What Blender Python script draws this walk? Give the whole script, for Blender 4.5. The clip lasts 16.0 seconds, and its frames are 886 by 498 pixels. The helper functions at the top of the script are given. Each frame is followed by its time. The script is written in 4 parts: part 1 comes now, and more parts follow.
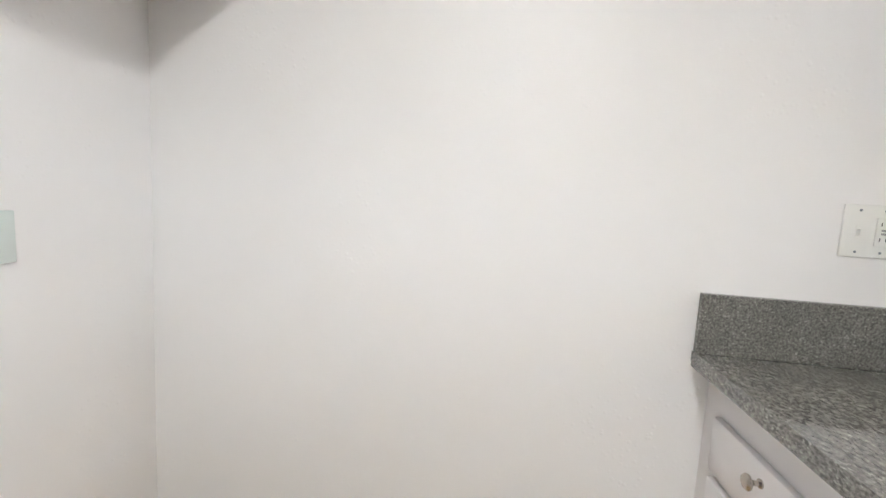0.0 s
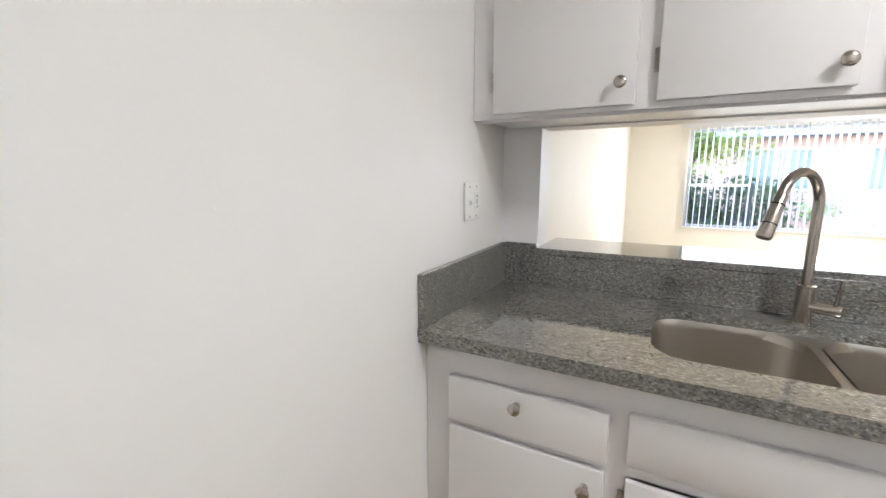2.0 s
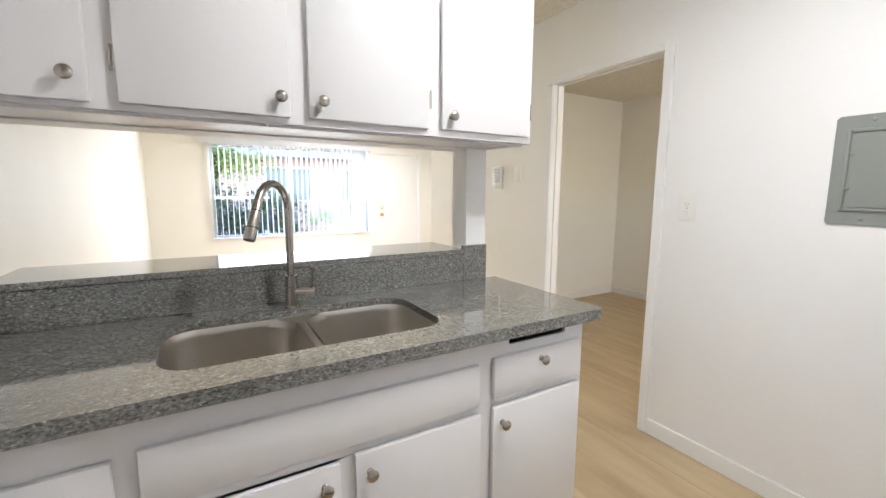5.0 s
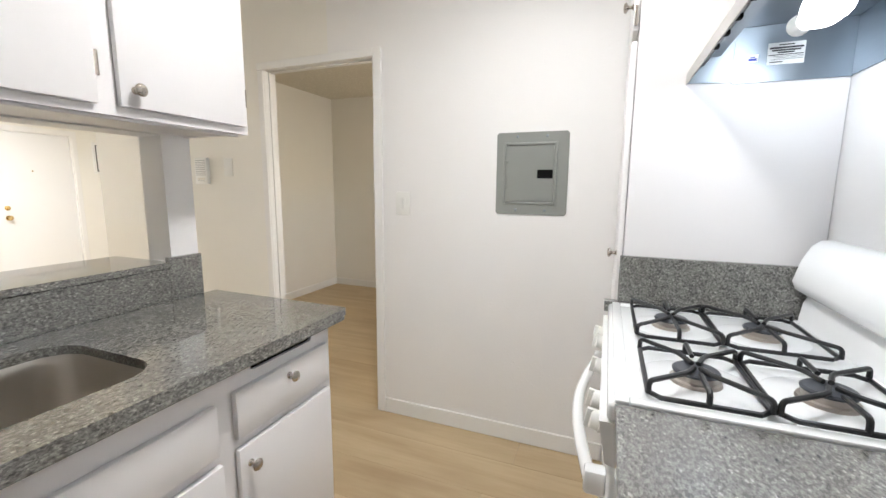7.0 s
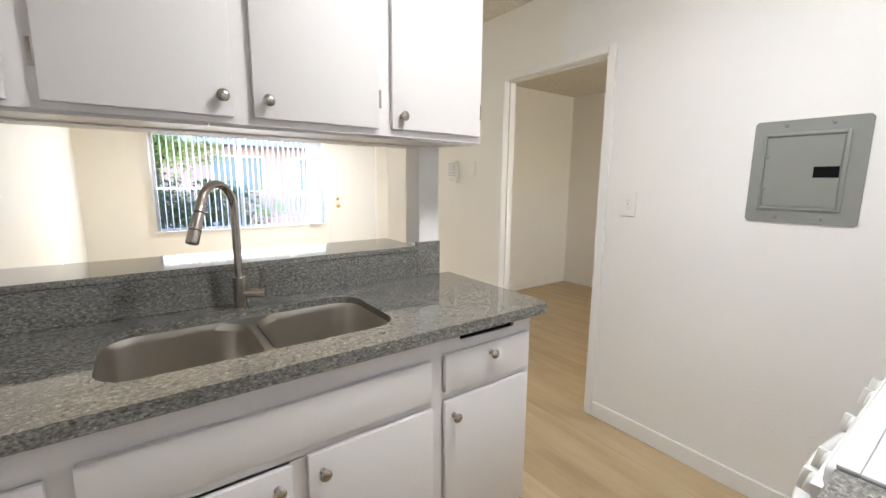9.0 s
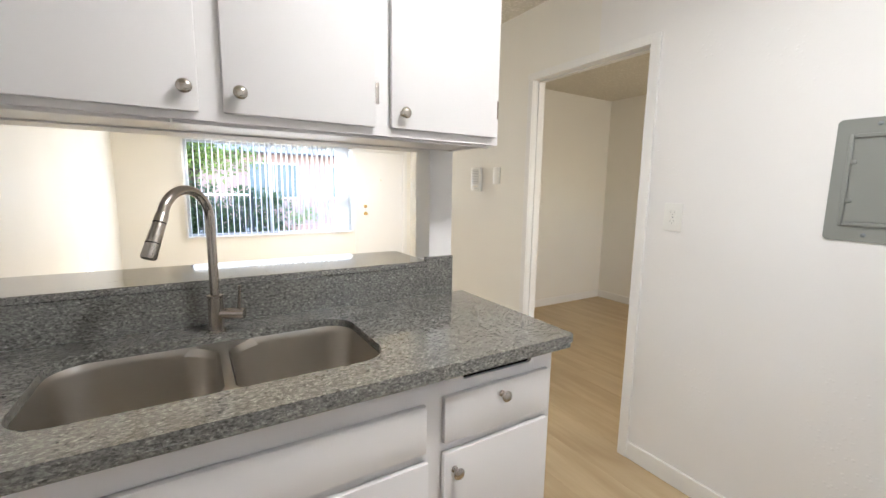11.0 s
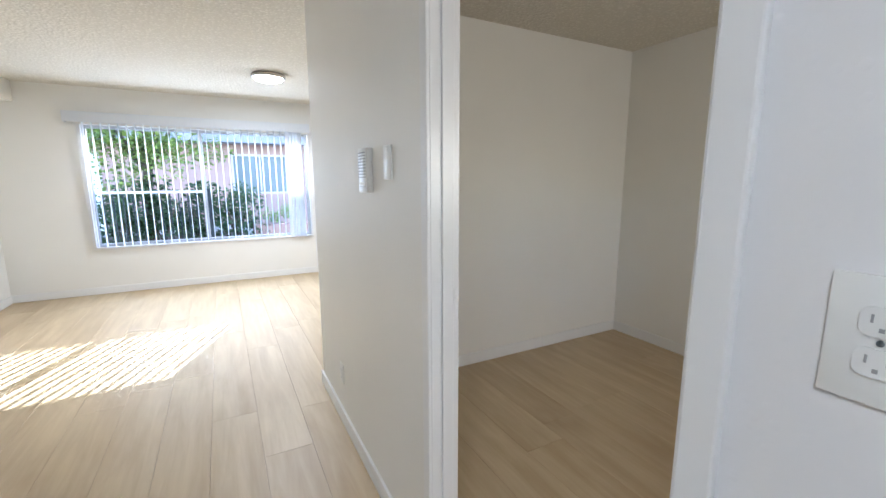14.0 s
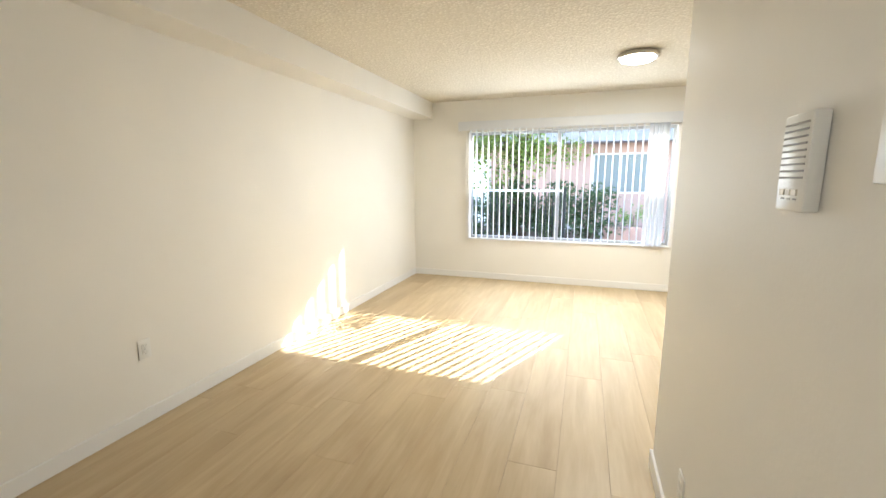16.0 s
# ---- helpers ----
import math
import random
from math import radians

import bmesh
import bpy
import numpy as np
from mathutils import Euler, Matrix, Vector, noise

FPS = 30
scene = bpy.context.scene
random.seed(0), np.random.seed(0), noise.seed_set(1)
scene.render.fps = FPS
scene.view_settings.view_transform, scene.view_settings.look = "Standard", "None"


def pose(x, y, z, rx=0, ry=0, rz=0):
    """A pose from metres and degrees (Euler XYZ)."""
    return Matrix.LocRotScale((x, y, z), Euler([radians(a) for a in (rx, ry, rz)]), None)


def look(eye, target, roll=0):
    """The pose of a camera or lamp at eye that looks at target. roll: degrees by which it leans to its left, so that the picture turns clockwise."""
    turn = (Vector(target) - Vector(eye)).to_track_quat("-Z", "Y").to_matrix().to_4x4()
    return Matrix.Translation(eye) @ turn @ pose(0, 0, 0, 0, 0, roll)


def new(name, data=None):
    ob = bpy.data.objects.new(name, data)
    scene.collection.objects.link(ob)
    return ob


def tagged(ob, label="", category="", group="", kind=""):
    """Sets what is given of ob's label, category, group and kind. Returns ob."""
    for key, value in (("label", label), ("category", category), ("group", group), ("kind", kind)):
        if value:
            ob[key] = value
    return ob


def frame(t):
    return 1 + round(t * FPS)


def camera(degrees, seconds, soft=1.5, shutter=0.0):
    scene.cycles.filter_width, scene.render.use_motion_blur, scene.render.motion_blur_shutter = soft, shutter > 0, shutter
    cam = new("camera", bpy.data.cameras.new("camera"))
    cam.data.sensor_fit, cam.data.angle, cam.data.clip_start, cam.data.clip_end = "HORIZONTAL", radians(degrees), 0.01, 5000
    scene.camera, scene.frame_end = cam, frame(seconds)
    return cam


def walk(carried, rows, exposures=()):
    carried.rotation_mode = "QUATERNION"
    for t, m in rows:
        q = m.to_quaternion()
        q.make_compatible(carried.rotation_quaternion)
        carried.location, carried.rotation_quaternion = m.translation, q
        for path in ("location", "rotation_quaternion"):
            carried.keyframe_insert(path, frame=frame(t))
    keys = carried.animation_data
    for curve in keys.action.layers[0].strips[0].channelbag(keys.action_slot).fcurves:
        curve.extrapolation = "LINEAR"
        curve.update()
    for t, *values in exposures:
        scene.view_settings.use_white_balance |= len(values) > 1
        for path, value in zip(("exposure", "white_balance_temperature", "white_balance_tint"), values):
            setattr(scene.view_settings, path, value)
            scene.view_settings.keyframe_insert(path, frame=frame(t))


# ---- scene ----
cam = camera(94.1, 16.0)
PATH = [
    (0, (1.116, -1.124, 1.247), (-0.85, -1.421, 1.031), 3.3),
    (0.5, (0.77, -1.125, 1.296), (-1.187, -0.799, 1.043), 0.0),
    (1, (0.595, -1.173, 1.31), (-1.126, -0.206, 0.989), 0.4),
    (1.5, (0.541, -1.371, 1.313), (-0.807, 0.071, 0.994), 0.0),
    (2, (0.573, -1.547, 1.319), (-0.361, 0.189, 0.977), -0.0),
    (2.5, (0.566, -1.637, 1.302), (0.027, 0.262, 0.982), 0.2),
    (3, (0.558, -1.663, 1.29), (0.363, 0.305, 0.994), 0.5),
    (3.5, (0.625, -1.669, 1.292), (0.725, 0.311, 1.029), 0.4),
    (4, (0.684, -1.66, 1.29), (1.084, 0.284, 1.045), 0.3),
    (4.5, (0.7, -1.63, 1.294), (1.386, 0.232, 1.046), 0.3),
    (5, (0.686, -1.56, 1.309), (1.682, 0.153, 1.036), 0.3),
    (5.2, (0.691, -1.556, 1.302), (1.793, 0.089, 1.021), 0.1),
    (7.3, (0.717, -1.447, 1.328), (2.571, -0.759, 1.033), 0.5),
    (7.5, (0.724, -1.459, 1.327), (2.558, -0.72, 1.024), 0.5),
    (8, (0.731, -1.499, 1.321), (2.445, -0.517, 1.003), 0.5),
    (8.5, (0.728, -1.539, 1.333), (2.207, -0.233, 1.006), 0.5),
    (9, (0.698, -1.592, 1.345), (1.854, 0.009, 1.023), 0.5),
    (9.2, (0.687, -1.601, 1.348), (1.733, 0.074, 1.03), 0.5),
    (11.3, (0.977, -1.397, 1.344), (2.006, 0.295, 1.062), 0.9),
    (11.5, (1.04, -1.346, 1.359), (2.128, 0.306, 1.061), 0.5),
    (12, (1.212, -1.195, 1.367), (2.454, 0.343, 1.063), 0.5),
    (12.5, (1.462, -1.076, 1.375), (2.777, 0.398, 1.059), 0.4),
    (13, (1.725, -0.956, 1.396), (3.019, 0.537, 1.084), 0.4),
    (13.5, (1.992, -0.765, 1.392), (3.147, 0.834, 1.062), 0.1),
    (14, (2.204, -0.541, 1.387), (3.131, 1.2, 1.053), -0.1),
    (14.5, (2.344, -0.335, 1.402), (2.959, 1.538, 1.066), 0.0),
    (15, (2.421, -0.131, 1.389), (2.651, 1.826, 1.047), -0.1),
    (15.5, (2.384, 0.052, 1.395), (2.17, 2.013, 1.062), -0.2),
    (16, (2.35, 0.154, 1.395), (1.714, 2.02, 1.061), -0.2),
]
EXPOSURE = [(0, 4.8, 6150, 10), (1, 4.7, 6150, 10), (1.5, 4.65, 6150, 10), (3, 4.55, 6100, 10), (5, 4.55, 6050, 10), (8, 4.4, 6200, 10), (12.5, 4.45, 6150, 10), (13.5, 4.15, 5700, 10), (14.5, 4.0, 5300, 9), (15, 3.95, 5300, 8), (16, 4.1, 6550, 7)]
walk(cam, [(t, look(e, a, r)) for t, e, a, r in PATH], EXPOSURE)

# ---- world, sun, lamps ----
SUN_EL, SUN_AZ = math.radians(30.4), math.atan2(0.43, 1.0)  # azimuth from +y towards +x
sun_way = Vector((math.sin(SUN_AZ) * math.cos(SUN_EL), math.cos(SUN_AZ) * math.cos(SUN_EL), math.sin(SUN_EL)))
world = bpy.data.worlds.new("world")
scene.world = world
world.use_nodes = True
_sky = world.node_tree.nodes.new("ShaderNodeTexSky")
_sky.sky_type, _sky.sun_disc, _sky.sun_elevation, _sky.sun_rotation = "NISHITA", False, SUN_EL, SUN_AZ
_bg = world.node_tree.nodes["Background"]
_bg.inputs["Strength"].default_value = 0.13
world.node_tree.links.new(_sky.outputs["Color"], _bg.inputs["Color"])
_sd = bpy.data.lights.new("sun", "SUN")
_sd.energy, _sd.angle, _sd.color = 2.2, math.radians(0.5), (1.0, 0.96, 0.91)
sun = new("sun", _sd)
sun.matrix_world = look(sun_way * 30, (0, 0, 0))


def area_lamp(name, at, target, sx, sy, watts, colour):
    d = bpy.data.lights.new(name, "AREA")
    d.shape, d.size, d.size_y, d.energy, d.color = "RECTANGLE", sx, sy, watts, colour
    o = new(name, d)
    o.matrix_world = look(at, target)
    return o



def point_lamp(name, at, watts, radius, colour):
    d = bpy.data.lights.new(name, "POINT")
    d.energy, d.shadow_soft_size, d.color = watts, radius, colour
    o = new(name, d)
    o.location = at
    return o


ZLAMP = 2.355


def disk_lamp(name, at, watts, colour):
    d = bpy.data.lights.new(name, "AREA")
    d.shape, d.size, d.energy, d.color = "DISK", 0.27, watts, colour
    o = new(name, d)
    o.matrix_world = look(at, (at[0], at[1] + 0.0001, 0))
    return o


# Warm fill added in an unseen, made-up opening to brighten the side room
area_lamp("room_fill_light", (4.1, -2.16, 1.5), (4.1, 0.0, 1.0), 0.55, 0.38, 1.55, (1.0, 0.86, 0.68))
point_lamp("hood_bulb_light", (1.92, -1.875, 1.732), 0.2, 0.04, (0.90, 0.95, 1.0))
disk_lamp("kitchen_lamp_light", (1.6, -1.1, ZLAMP), 0.5, (1.0, 0.98, 0.96))
disk_lamp("ceiling_lamp_light", (2.72, 4.2, ZLAMP), 3.0, (1.0, 0.98, 0.96))
area_lamp("window_daylight", (2.06, 5.64, 1.3), (2.06, 2.0, 1.0), 2.4, 1.4, 2.1, (0.88, 0.94, 1.0))


# ---- materials ----
def material(name, colour, rough=0.5, metal=0.0, spec=0.5):
    m = bpy.data.materials.new(name)
    m.use_nodes = True
    b = m.node_tree.nodes["Principled BSDF"]
    b.inputs["Base Color"].default_value = (*colour, 1)
    b.inputs["Roughness"].default_value = rough
    b.inputs["Metallic"].default_value = metal
    b.inputs["Specular IOR Level"].default_value = spec
    return m


def node(m, kind, **inputs):
    n = m.node_tree.nodes.new("ShaderNode" + kind)
    for k, v in inputs.items():
        n.inputs[k.replace("_", " ")].default_value = v
    return n


def wire(m, a, b):
    m.node_tree.links.new(a, b)


def coords(m, scale=(1, 1, 1)):
    tc = node(m, "TexCoord")
    mp = node(m, "Mapping", Scale=scale)
    wire(m, tc.outputs["Object"], mp.inputs["Vector"])
    return mp.outputs["Vector"]


def ramp(m, fac, stops):
    r = node(m, "ValToRGB")
    e = r.color_ramp.elements
    while len(e) < len(stops):
        e.new(0.5)
    for el, (p, c) in zip(e, stops):
        el.position, el.color = p, (*c, 1)
    wire(m, fac, r.inputs["Fac"])
    return r.outputs["Color"]


def bump(m, height, strength, distance):
    b = node(m, "Bump", Strength=strength, Distance=distance)
    wire(m, height, b.inputs["Height"])
    wire(m, b.outputs["Normal"], m.node_tree.nodes["Principled BSDF"].inputs["Normal"])
    return b


def shader(m):
    return m.node_tree.nodes["Principled BSDF"]


def paint(name, colour, rough, grain=90, strength=0.25, distance=0.0015, vary=0.04, patchy=True):
    """Painted plaster: a fine roller texture with rougher patches and a faint mottle."""
    m = material(name, colour, rough)
    v = coords(m)
    fine = node(m, "TexNoise", Scale=grain, Detail=4.0, Roughness=0.55)
    wire(m, v, fine.inputs["Vector"])
    wide = node(m, "TexNoise", Scale=1.3, Detail=3.0)
    wire(m, v, wide.inputs["Vector"])
    lo = tuple(c * (1 - vary) for c in colour)
    wire(m, ramp(m, wide.outputs["Fac"], [(0.3, lo), (0.7, colour)]), shader(m).inputs["Base Color"])
    h = fine.outputs["Fac"]
    if patchy:
        blob = node(m, "TexVoronoi", Scale=grain * 0.75)
        wire(m, v, blob.inputs["Vector"])
        peak = node(m, "MapRange")
        peak.inputs["From Min"].default_value, peak.inputs["From Max"].default_value = 0.0, 0.32
        peak.inputs["To Min"].default_value, peak.inputs["To Max"].default_value = 1.0, 0.0
        wire(m, blob.outputs["Distance"], peak.inputs["Value"])
        where = node(m, "TexNoise", Scale=2.2, Detail=3.0, Roughness=0.7)
        wire(m, v, where.inputs["Vector"])
        gate = node(m, "MapRange")
        gate.inputs["From Min"].default_value, gate.inputs["From Max"].default_value = 0.5, 0.72
        wire(m, where.outputs["Fac"], gate.inputs["Value"])
        mul = node(m, "Math")
        mul.operation = "MULTIPLY"
        wire(m, peak.outputs["Result"], mul.inputs[0])
        wire(m, gate.outputs["Result"], mul.inputs[1])
        add = node(m, "Math")
        add.operation = "ADD"
        soft = node(m, "Math")
        soft.operation = "MULTIPLY"
        soft.inputs[1].default_value = 0.12
        wire(m, fine.outputs["Fac"], soft.inputs[0])
        wire(m, soft.outputs["Value"], add.inputs[0])
        wire(m, mul.outputs["Value"], add.inputs[1])
        h = add.outputs["Value"]
    bump(m, h, strength, distance)
    return m


WHITE = paint("white_wall_paint", (0.83, 0.82, 0.812), 0.45, 70, 0.55, 0.003)
CREAM = paint("cream_wall_paint", (0.83, 0.812, 0.762), 0.55, patchy=False)
TRIM = paint("white_trim_paint", (0.82, 0.815, 0.80), 0.3, 40, 0.08, 0.001, 0.02, False)
CABINET = paint("cabinet_paint", (0.76, 0.74, 0.735), 0.34, 60, 0.1, 0.0008, 0.03, False)
DOOR_PAINT = paint("door_paint", (0.82, 0.82, 0.82), 0.35, 50, 0.08, 0.0008, 0.02, False)


def popcorn():
    m = material("popcorn_ceiling", (0.78, 0.74, 0.65), 0.9)
    v = coords(m)
    a = node(m, "TexVoronoi", Scale=42.0)
    wire(m, v, a.inputs["Vector"])
    b = node(m, "TexNoise", Scale=26.0, Detail=5.0, Roughness=0.7)
    wire(m, v, b.inputs["Vector"])
    s = node(m, "Math")
    s.operation = "SUBTRACT"
    wire(m, b.outputs["Fac"], s.inputs[0])
    wire(m, a.outputs["Distance"], s.inputs[1])
    bump(m, s.outputs["Value"], 0.6, 0.010)
    # Pits are coloured darker than peaks: crevice shade painted along the bump height
    wire(m, ramp(m, s.outputs["Value"], [(0.0, (0.66, 0.62, 0.53)), (0.45, (0.80, 0.76, 0.67))]), shader(m).inputs["Base Color"])
    return m


POPCORN = popcorn()


def granite(name="granite", rough=0.06):
    """Fine grey-olive granite: soft mid-grey grains, small dark mica and pale flecks, drawn out a little along the slab."""
    m = material(name, (0.12, 0.12, 0.115), rough, 0.0, 0.75)
    v = coords(m, (1, 1.7, 1.7))
    big = node(m, "TexNoise", Scale=7.0, Detail=4.0)
    wire(m, v, big.inputs["Vector"])
    grain = node(m, "TexNoise", Scale=105.0, Detail=6.0, Roughness=0.72)
    wire(m, v, grain.inputs["Vector"])
    base = ramp(m, grain.outputs["Fac"], [(0.34, (0.068, 0.066, 0.060)), (0.46, (0.156, 0.153, 0.139)), (0.56, (0.238, 0.234, 0.212)), (0.72, (0.40, 0.394, 0.365))])
    cell = node(m, "TexVoronoi", Scale=170.0)
    wire(m, v, cell.inputs["Vector"])
    fleck = ramp(m, cell.outputs["Color"], [(0.78, (0, 0, 0)), (0.90, (0.24, 0.237, 0.222))])
    mix = node(m, "Mix")
    mix.data_type, mix.blend_type = "RGBA", "ADD"
    mix.inputs["Factor"].default_value = 0.8
    wire(m, base, mix.inputs["A"])
    wire(m, fleck, mix.inputs["B"])
    mica = node(m, "TexVoronoi", Scale=135.0)
    wire(m, v, mica.inputs["Vector"])
    dark = node(m, "Mix")
    dark.data_type, dark.blend_type = "RGBA", "MULTIPLY"
    dark.inputs["Factor"].default_value = 1.0
    wire(m, mix.outputs["Result"], dark.inputs["A"])
    wire(m, ramp(m, mica.outputs["Color"], [(0.20, (0.56, 0.56, 0.56)), (0.34, (1, 1, 1))]), dark.inputs["B"])
    tone = node(m, "Mix")
    tone.data_type, tone.blend_type = "RGBA", "MULTIPLY"
    tone.inputs["Factor"].default_value = 0.8
    wire(m, dark.outputs["Result"], tone.inputs["A"])
    wire(m, ramp(m, big.outputs["Fac"], [(0.3, (0.72, 0.72, 0.72)), (0.7, (1, 1, 1))]), tone.inputs["B"])
    wire(m, tone.outputs["Result"], shader(m).inputs["Base Color"])
    shader(m).inputs["Coat Weight"].default_value = 0.5 if rough < 0.2 else 0.1
    shader(m).inputs["Coat Roughness"].default_value = 0.03
    shader(m).inputs["Coat IOR"].default_value = 1.55
    return m


GRANITE = granite()
GRANITE_HONED = granite("honed_granite", 0.32)


def planks_material():
    """Pale oak vinyl: long grain along the board, knots, and a tone of its own for each board."""
    m = material("oak_plank", (0.5, 0.36, 0.22), 0.42, 0.0, 0.28)
    info = node(m, "ObjectInfo")
    tc = node(m, "TexCoord")
    shift = node(m, "VectorMath")
    shift.operation = "MULTIPLY_ADD"
    wire(m, info.outputs["Random"], shift.inputs[0])
    shift.inputs[1].default_value = (37.0, 61.0, 5.0)
    wire(m, tc.outputs["Object"], shift.inputs[2])
    mp = node(m, "Mapping", Scale=(9.0, 0.7, 1.0))
    wire(m, shift.outputs["Vector"], mp.inputs["Vector"])
    grain = node(m, "TexNoise", Scale=2.2, Detail=7.0, Roughness=0.62, Distortion=0.5)
    wire(m, mp.outputs["Vector"], grain.inputs["Vector"])
    mp2 = node(m, "Mapping", Scale=(3.2, 0.7, 1.0))
    wire(m, shift.outputs["Vector"], mp2.inputs["Vector"])
    cloud = node(m, "TexNoise", Scale=1.6, Detail=3.0, Distortion=0.8)
    wire(m, mp2.outputs["Vector"], cloud.inputs["Vector"])
    col = ramp(m, grain.outputs["Fac"], [(0.25, (0.475, 0.365, 0.222)), (0.5, (0.535, 0.42, 0.262)), (0.75, (0.595, 0.48, 0.305))])
    col2 = ramp(m, cloud.outputs["Fac"], [(0.3, (0.80, 0.76, 0.72)), (0.62, (1.0, 1.0, 1.0))])
    mul = node(m, "Mix")
    mul.data_type, mul.blend_type = "RGBA", "MULTIPLY"
    mul.inputs["Factor"].default_value = 0.8
    wire(m, col, mul.inputs["A"])
    wire(m, col2, mul.inputs["B"])
    tone = ramp(m, info.outputs["Random"], [(0.0, (0.95, 0.94, 0.93)), (1.0, (1.03, 1.03, 1.03))])
    mul2 = node(m, "Mix")
    mul2.data_type, mul2.blend_type = "RGBA", "MULTIPLY"
    mul2.inputs["Factor"].default_value = 1.0
    wire(m, mul.outputs["Result"], mul2.inputs["A"])
    wire(m, tone, mul2.inputs["B"])
    wire(m, mul2.outputs["Result"], shader(m).inputs["Base Color"])
    bump(m, grain.outputs["Fac"], 0.12, 0.0006)
    return m


OAK = planks_material()
SEAM = material("dark_joint", (0.2, 0.135, 0.08), 0.9)


def brushed(name, colour, rough, scale, relief=True):
    m = material(name, colour, rough, 1.0)
    v = coords(m, scale)
    n = node(m, "TexNoise", Scale=14.0, Detail=2.0)
    wire(m, v, n.inputs["Vector"])
    r = node(m, "MapRange")
    r.inputs["To Min"].default_value, r.inputs["To Max"].default_value = rough * 0.92, rough * 1.1
    wire(m, n.outputs["Fac"], r.inputs["Value"])
    wire(m, r.outputs["Result"], shader(m).inputs["Roughness"])
    if relief:
        bump(m, n.outputs["Fac"], 0.004, 0.0002)
    return m


STEEL = brushed("brushed_steel", (0.54, 0.505, 0.455), 0.3, (0.6, 9, 9), False)
NICKEL = brushed("brushed_nickel", (0.46, 0.42, 0.38), 0.24, (6, 6, 1))
GALV = brushed("galvanised_steel", (0.27, 0.30, 0.33), 0.34, (1, 1, 6))
BRASS = material("polished_brass", (0.75, 0.55, 0.25), 0.2, 1.0)
BLACK = material("black_void", (0.006, 0.006, 0.006), 0.8, 0.0, 0.1)
IRON = paint("black_enamel_iron", (0.014, 0.014, 0.015), 0.34, 160, 0.2, 0.0006, 0.2, False)
ENAMEL = material("white_enamel", (0.82, 0.83, 0.83), 0.12)
PLASTIC = material("white_plastic", (0.80, 0.80, 0.77), 0.3)
ALMOND = material("ivory_plastic", (0.78, 0.74, 0.66), 0.35)
STRAW = material("straw_plastic", (0.55, 0.48, 0.24), 0.4)
LIPGREY = material("hood_grey_enamel", (0.42, 0.41, 0.40), 0.4)
GREY_PANEL = paint("grey_panel_enamel", (0.255, 0.265, 0.25), 0.36, 120, 0.08, 0.0006, 0.04, False)
PLATE_GREEN = material("pale_plate_plastic", (0.66, 0.72, 0.69), 0.35)
BURNER = material("burner_cap", (0.045, 0.05, 0.06), 0.42)
BURNER_ALU = material("burner_aluminium", (0.42, 0.38, 0.34), 0.45, 0.8)
PAPER = material("label_paper", (0.80, 0.80, 0.79), 0.6)
INK = material("label_ink", (0.03, 0.03, 0.035), 0.6)
INK_BLUE = material("label_ink_blue", (0.03, 0.05, 0.35), 0.6)
GREY_INK = material("grey_ink", (0.35, 0.35, 0.35), 0.6)
ALU_FRAME = material("window_aluminium", (0.48, 0.50, 0.52), 0.4, 0.6)


def glowing(name, colour, strength):
    m = material(name, (0.9, 0.9, 0.88), 0.4)
    shader(m).inputs["Emission Color"].default_value = (*colour, 1)
    shader(m).inputs["Emission Strength"].default_value = strength
    return m


BULB = glowing("lit_bulb", (0.93, 0.97, 1.0), 0.35)
DIFFUSER = glowing("lit_diffuser", (1.0, 0.97, 0.92), 1.9)


def glass():
    m = material("window_glass", (1, 1, 1), 0.0)
    shader(m).inputs["Transmission Weight"].default_value = 1.0
    shader(m).inputs["IOR"].default_value = 1.02
    return m


GLASS = glass()


def slat_vinyl():
    m = material("blind_vinyl", (0.74, 0.76, 0.79), 0.5)
    shader(m).inputs["Transmission Weight"].default_value = 0.0
    t = node(m, "BsdfTranslucent", Color=(0.80, 0.82, 0.84, 1))
    mx = node(m, "MixShader", Fac=0.3)
    out = m.node_tree.nodes["Material Output"]
    wire(m, shader(m).outputs["BSDF"], mx.inputs[1])
    wire(m, t.outputs["BSDF"], mx.inputs[2])
    wire(m, mx.outputs["Shader"], out.inputs["Surface"])
    return m


VINYL = slat_vinyl()


# ---- mesh helpers ----
def mesh_of(name, bm, mat, smooth=False):
    bmesh.ops.recalc_face_normals(bm, faces=bm.faces)
    me = bpy.data.meshes.new(name)
    bm.to_mesh(me)
    bm.free()
    for mt in (mat if isinstance(mat, (list, tuple)) else [mat]):
        me.materials.append(mt)
    if smooth:
        for p in me.polygons:
            p.use_smooth = True
        me.set_sharp_from_angle(angle=math.radians(38))
    return me


def part(name, bm, mat, parent=None, label="", smooth=False):
    data = bm if isinstance(bm, bpy.types.Mesh) else mesh_of(name, bm, mat, smooth)
    ob = new(name, data)
    if parent is not None:
        ob.parent = parent
        ob.matrix_parent_inverse = Matrix.Translation(-parent.location) if parent.type == "EMPTY" else Matrix()
    if label:
        tagged(ob, label)
    return ob


def thing(name, at, label, category, group="", kind=""):
    e = new(name)
    e.empty_display_size = 0.1
    e.location = at
    return tagged(e, label, category, group, kind)


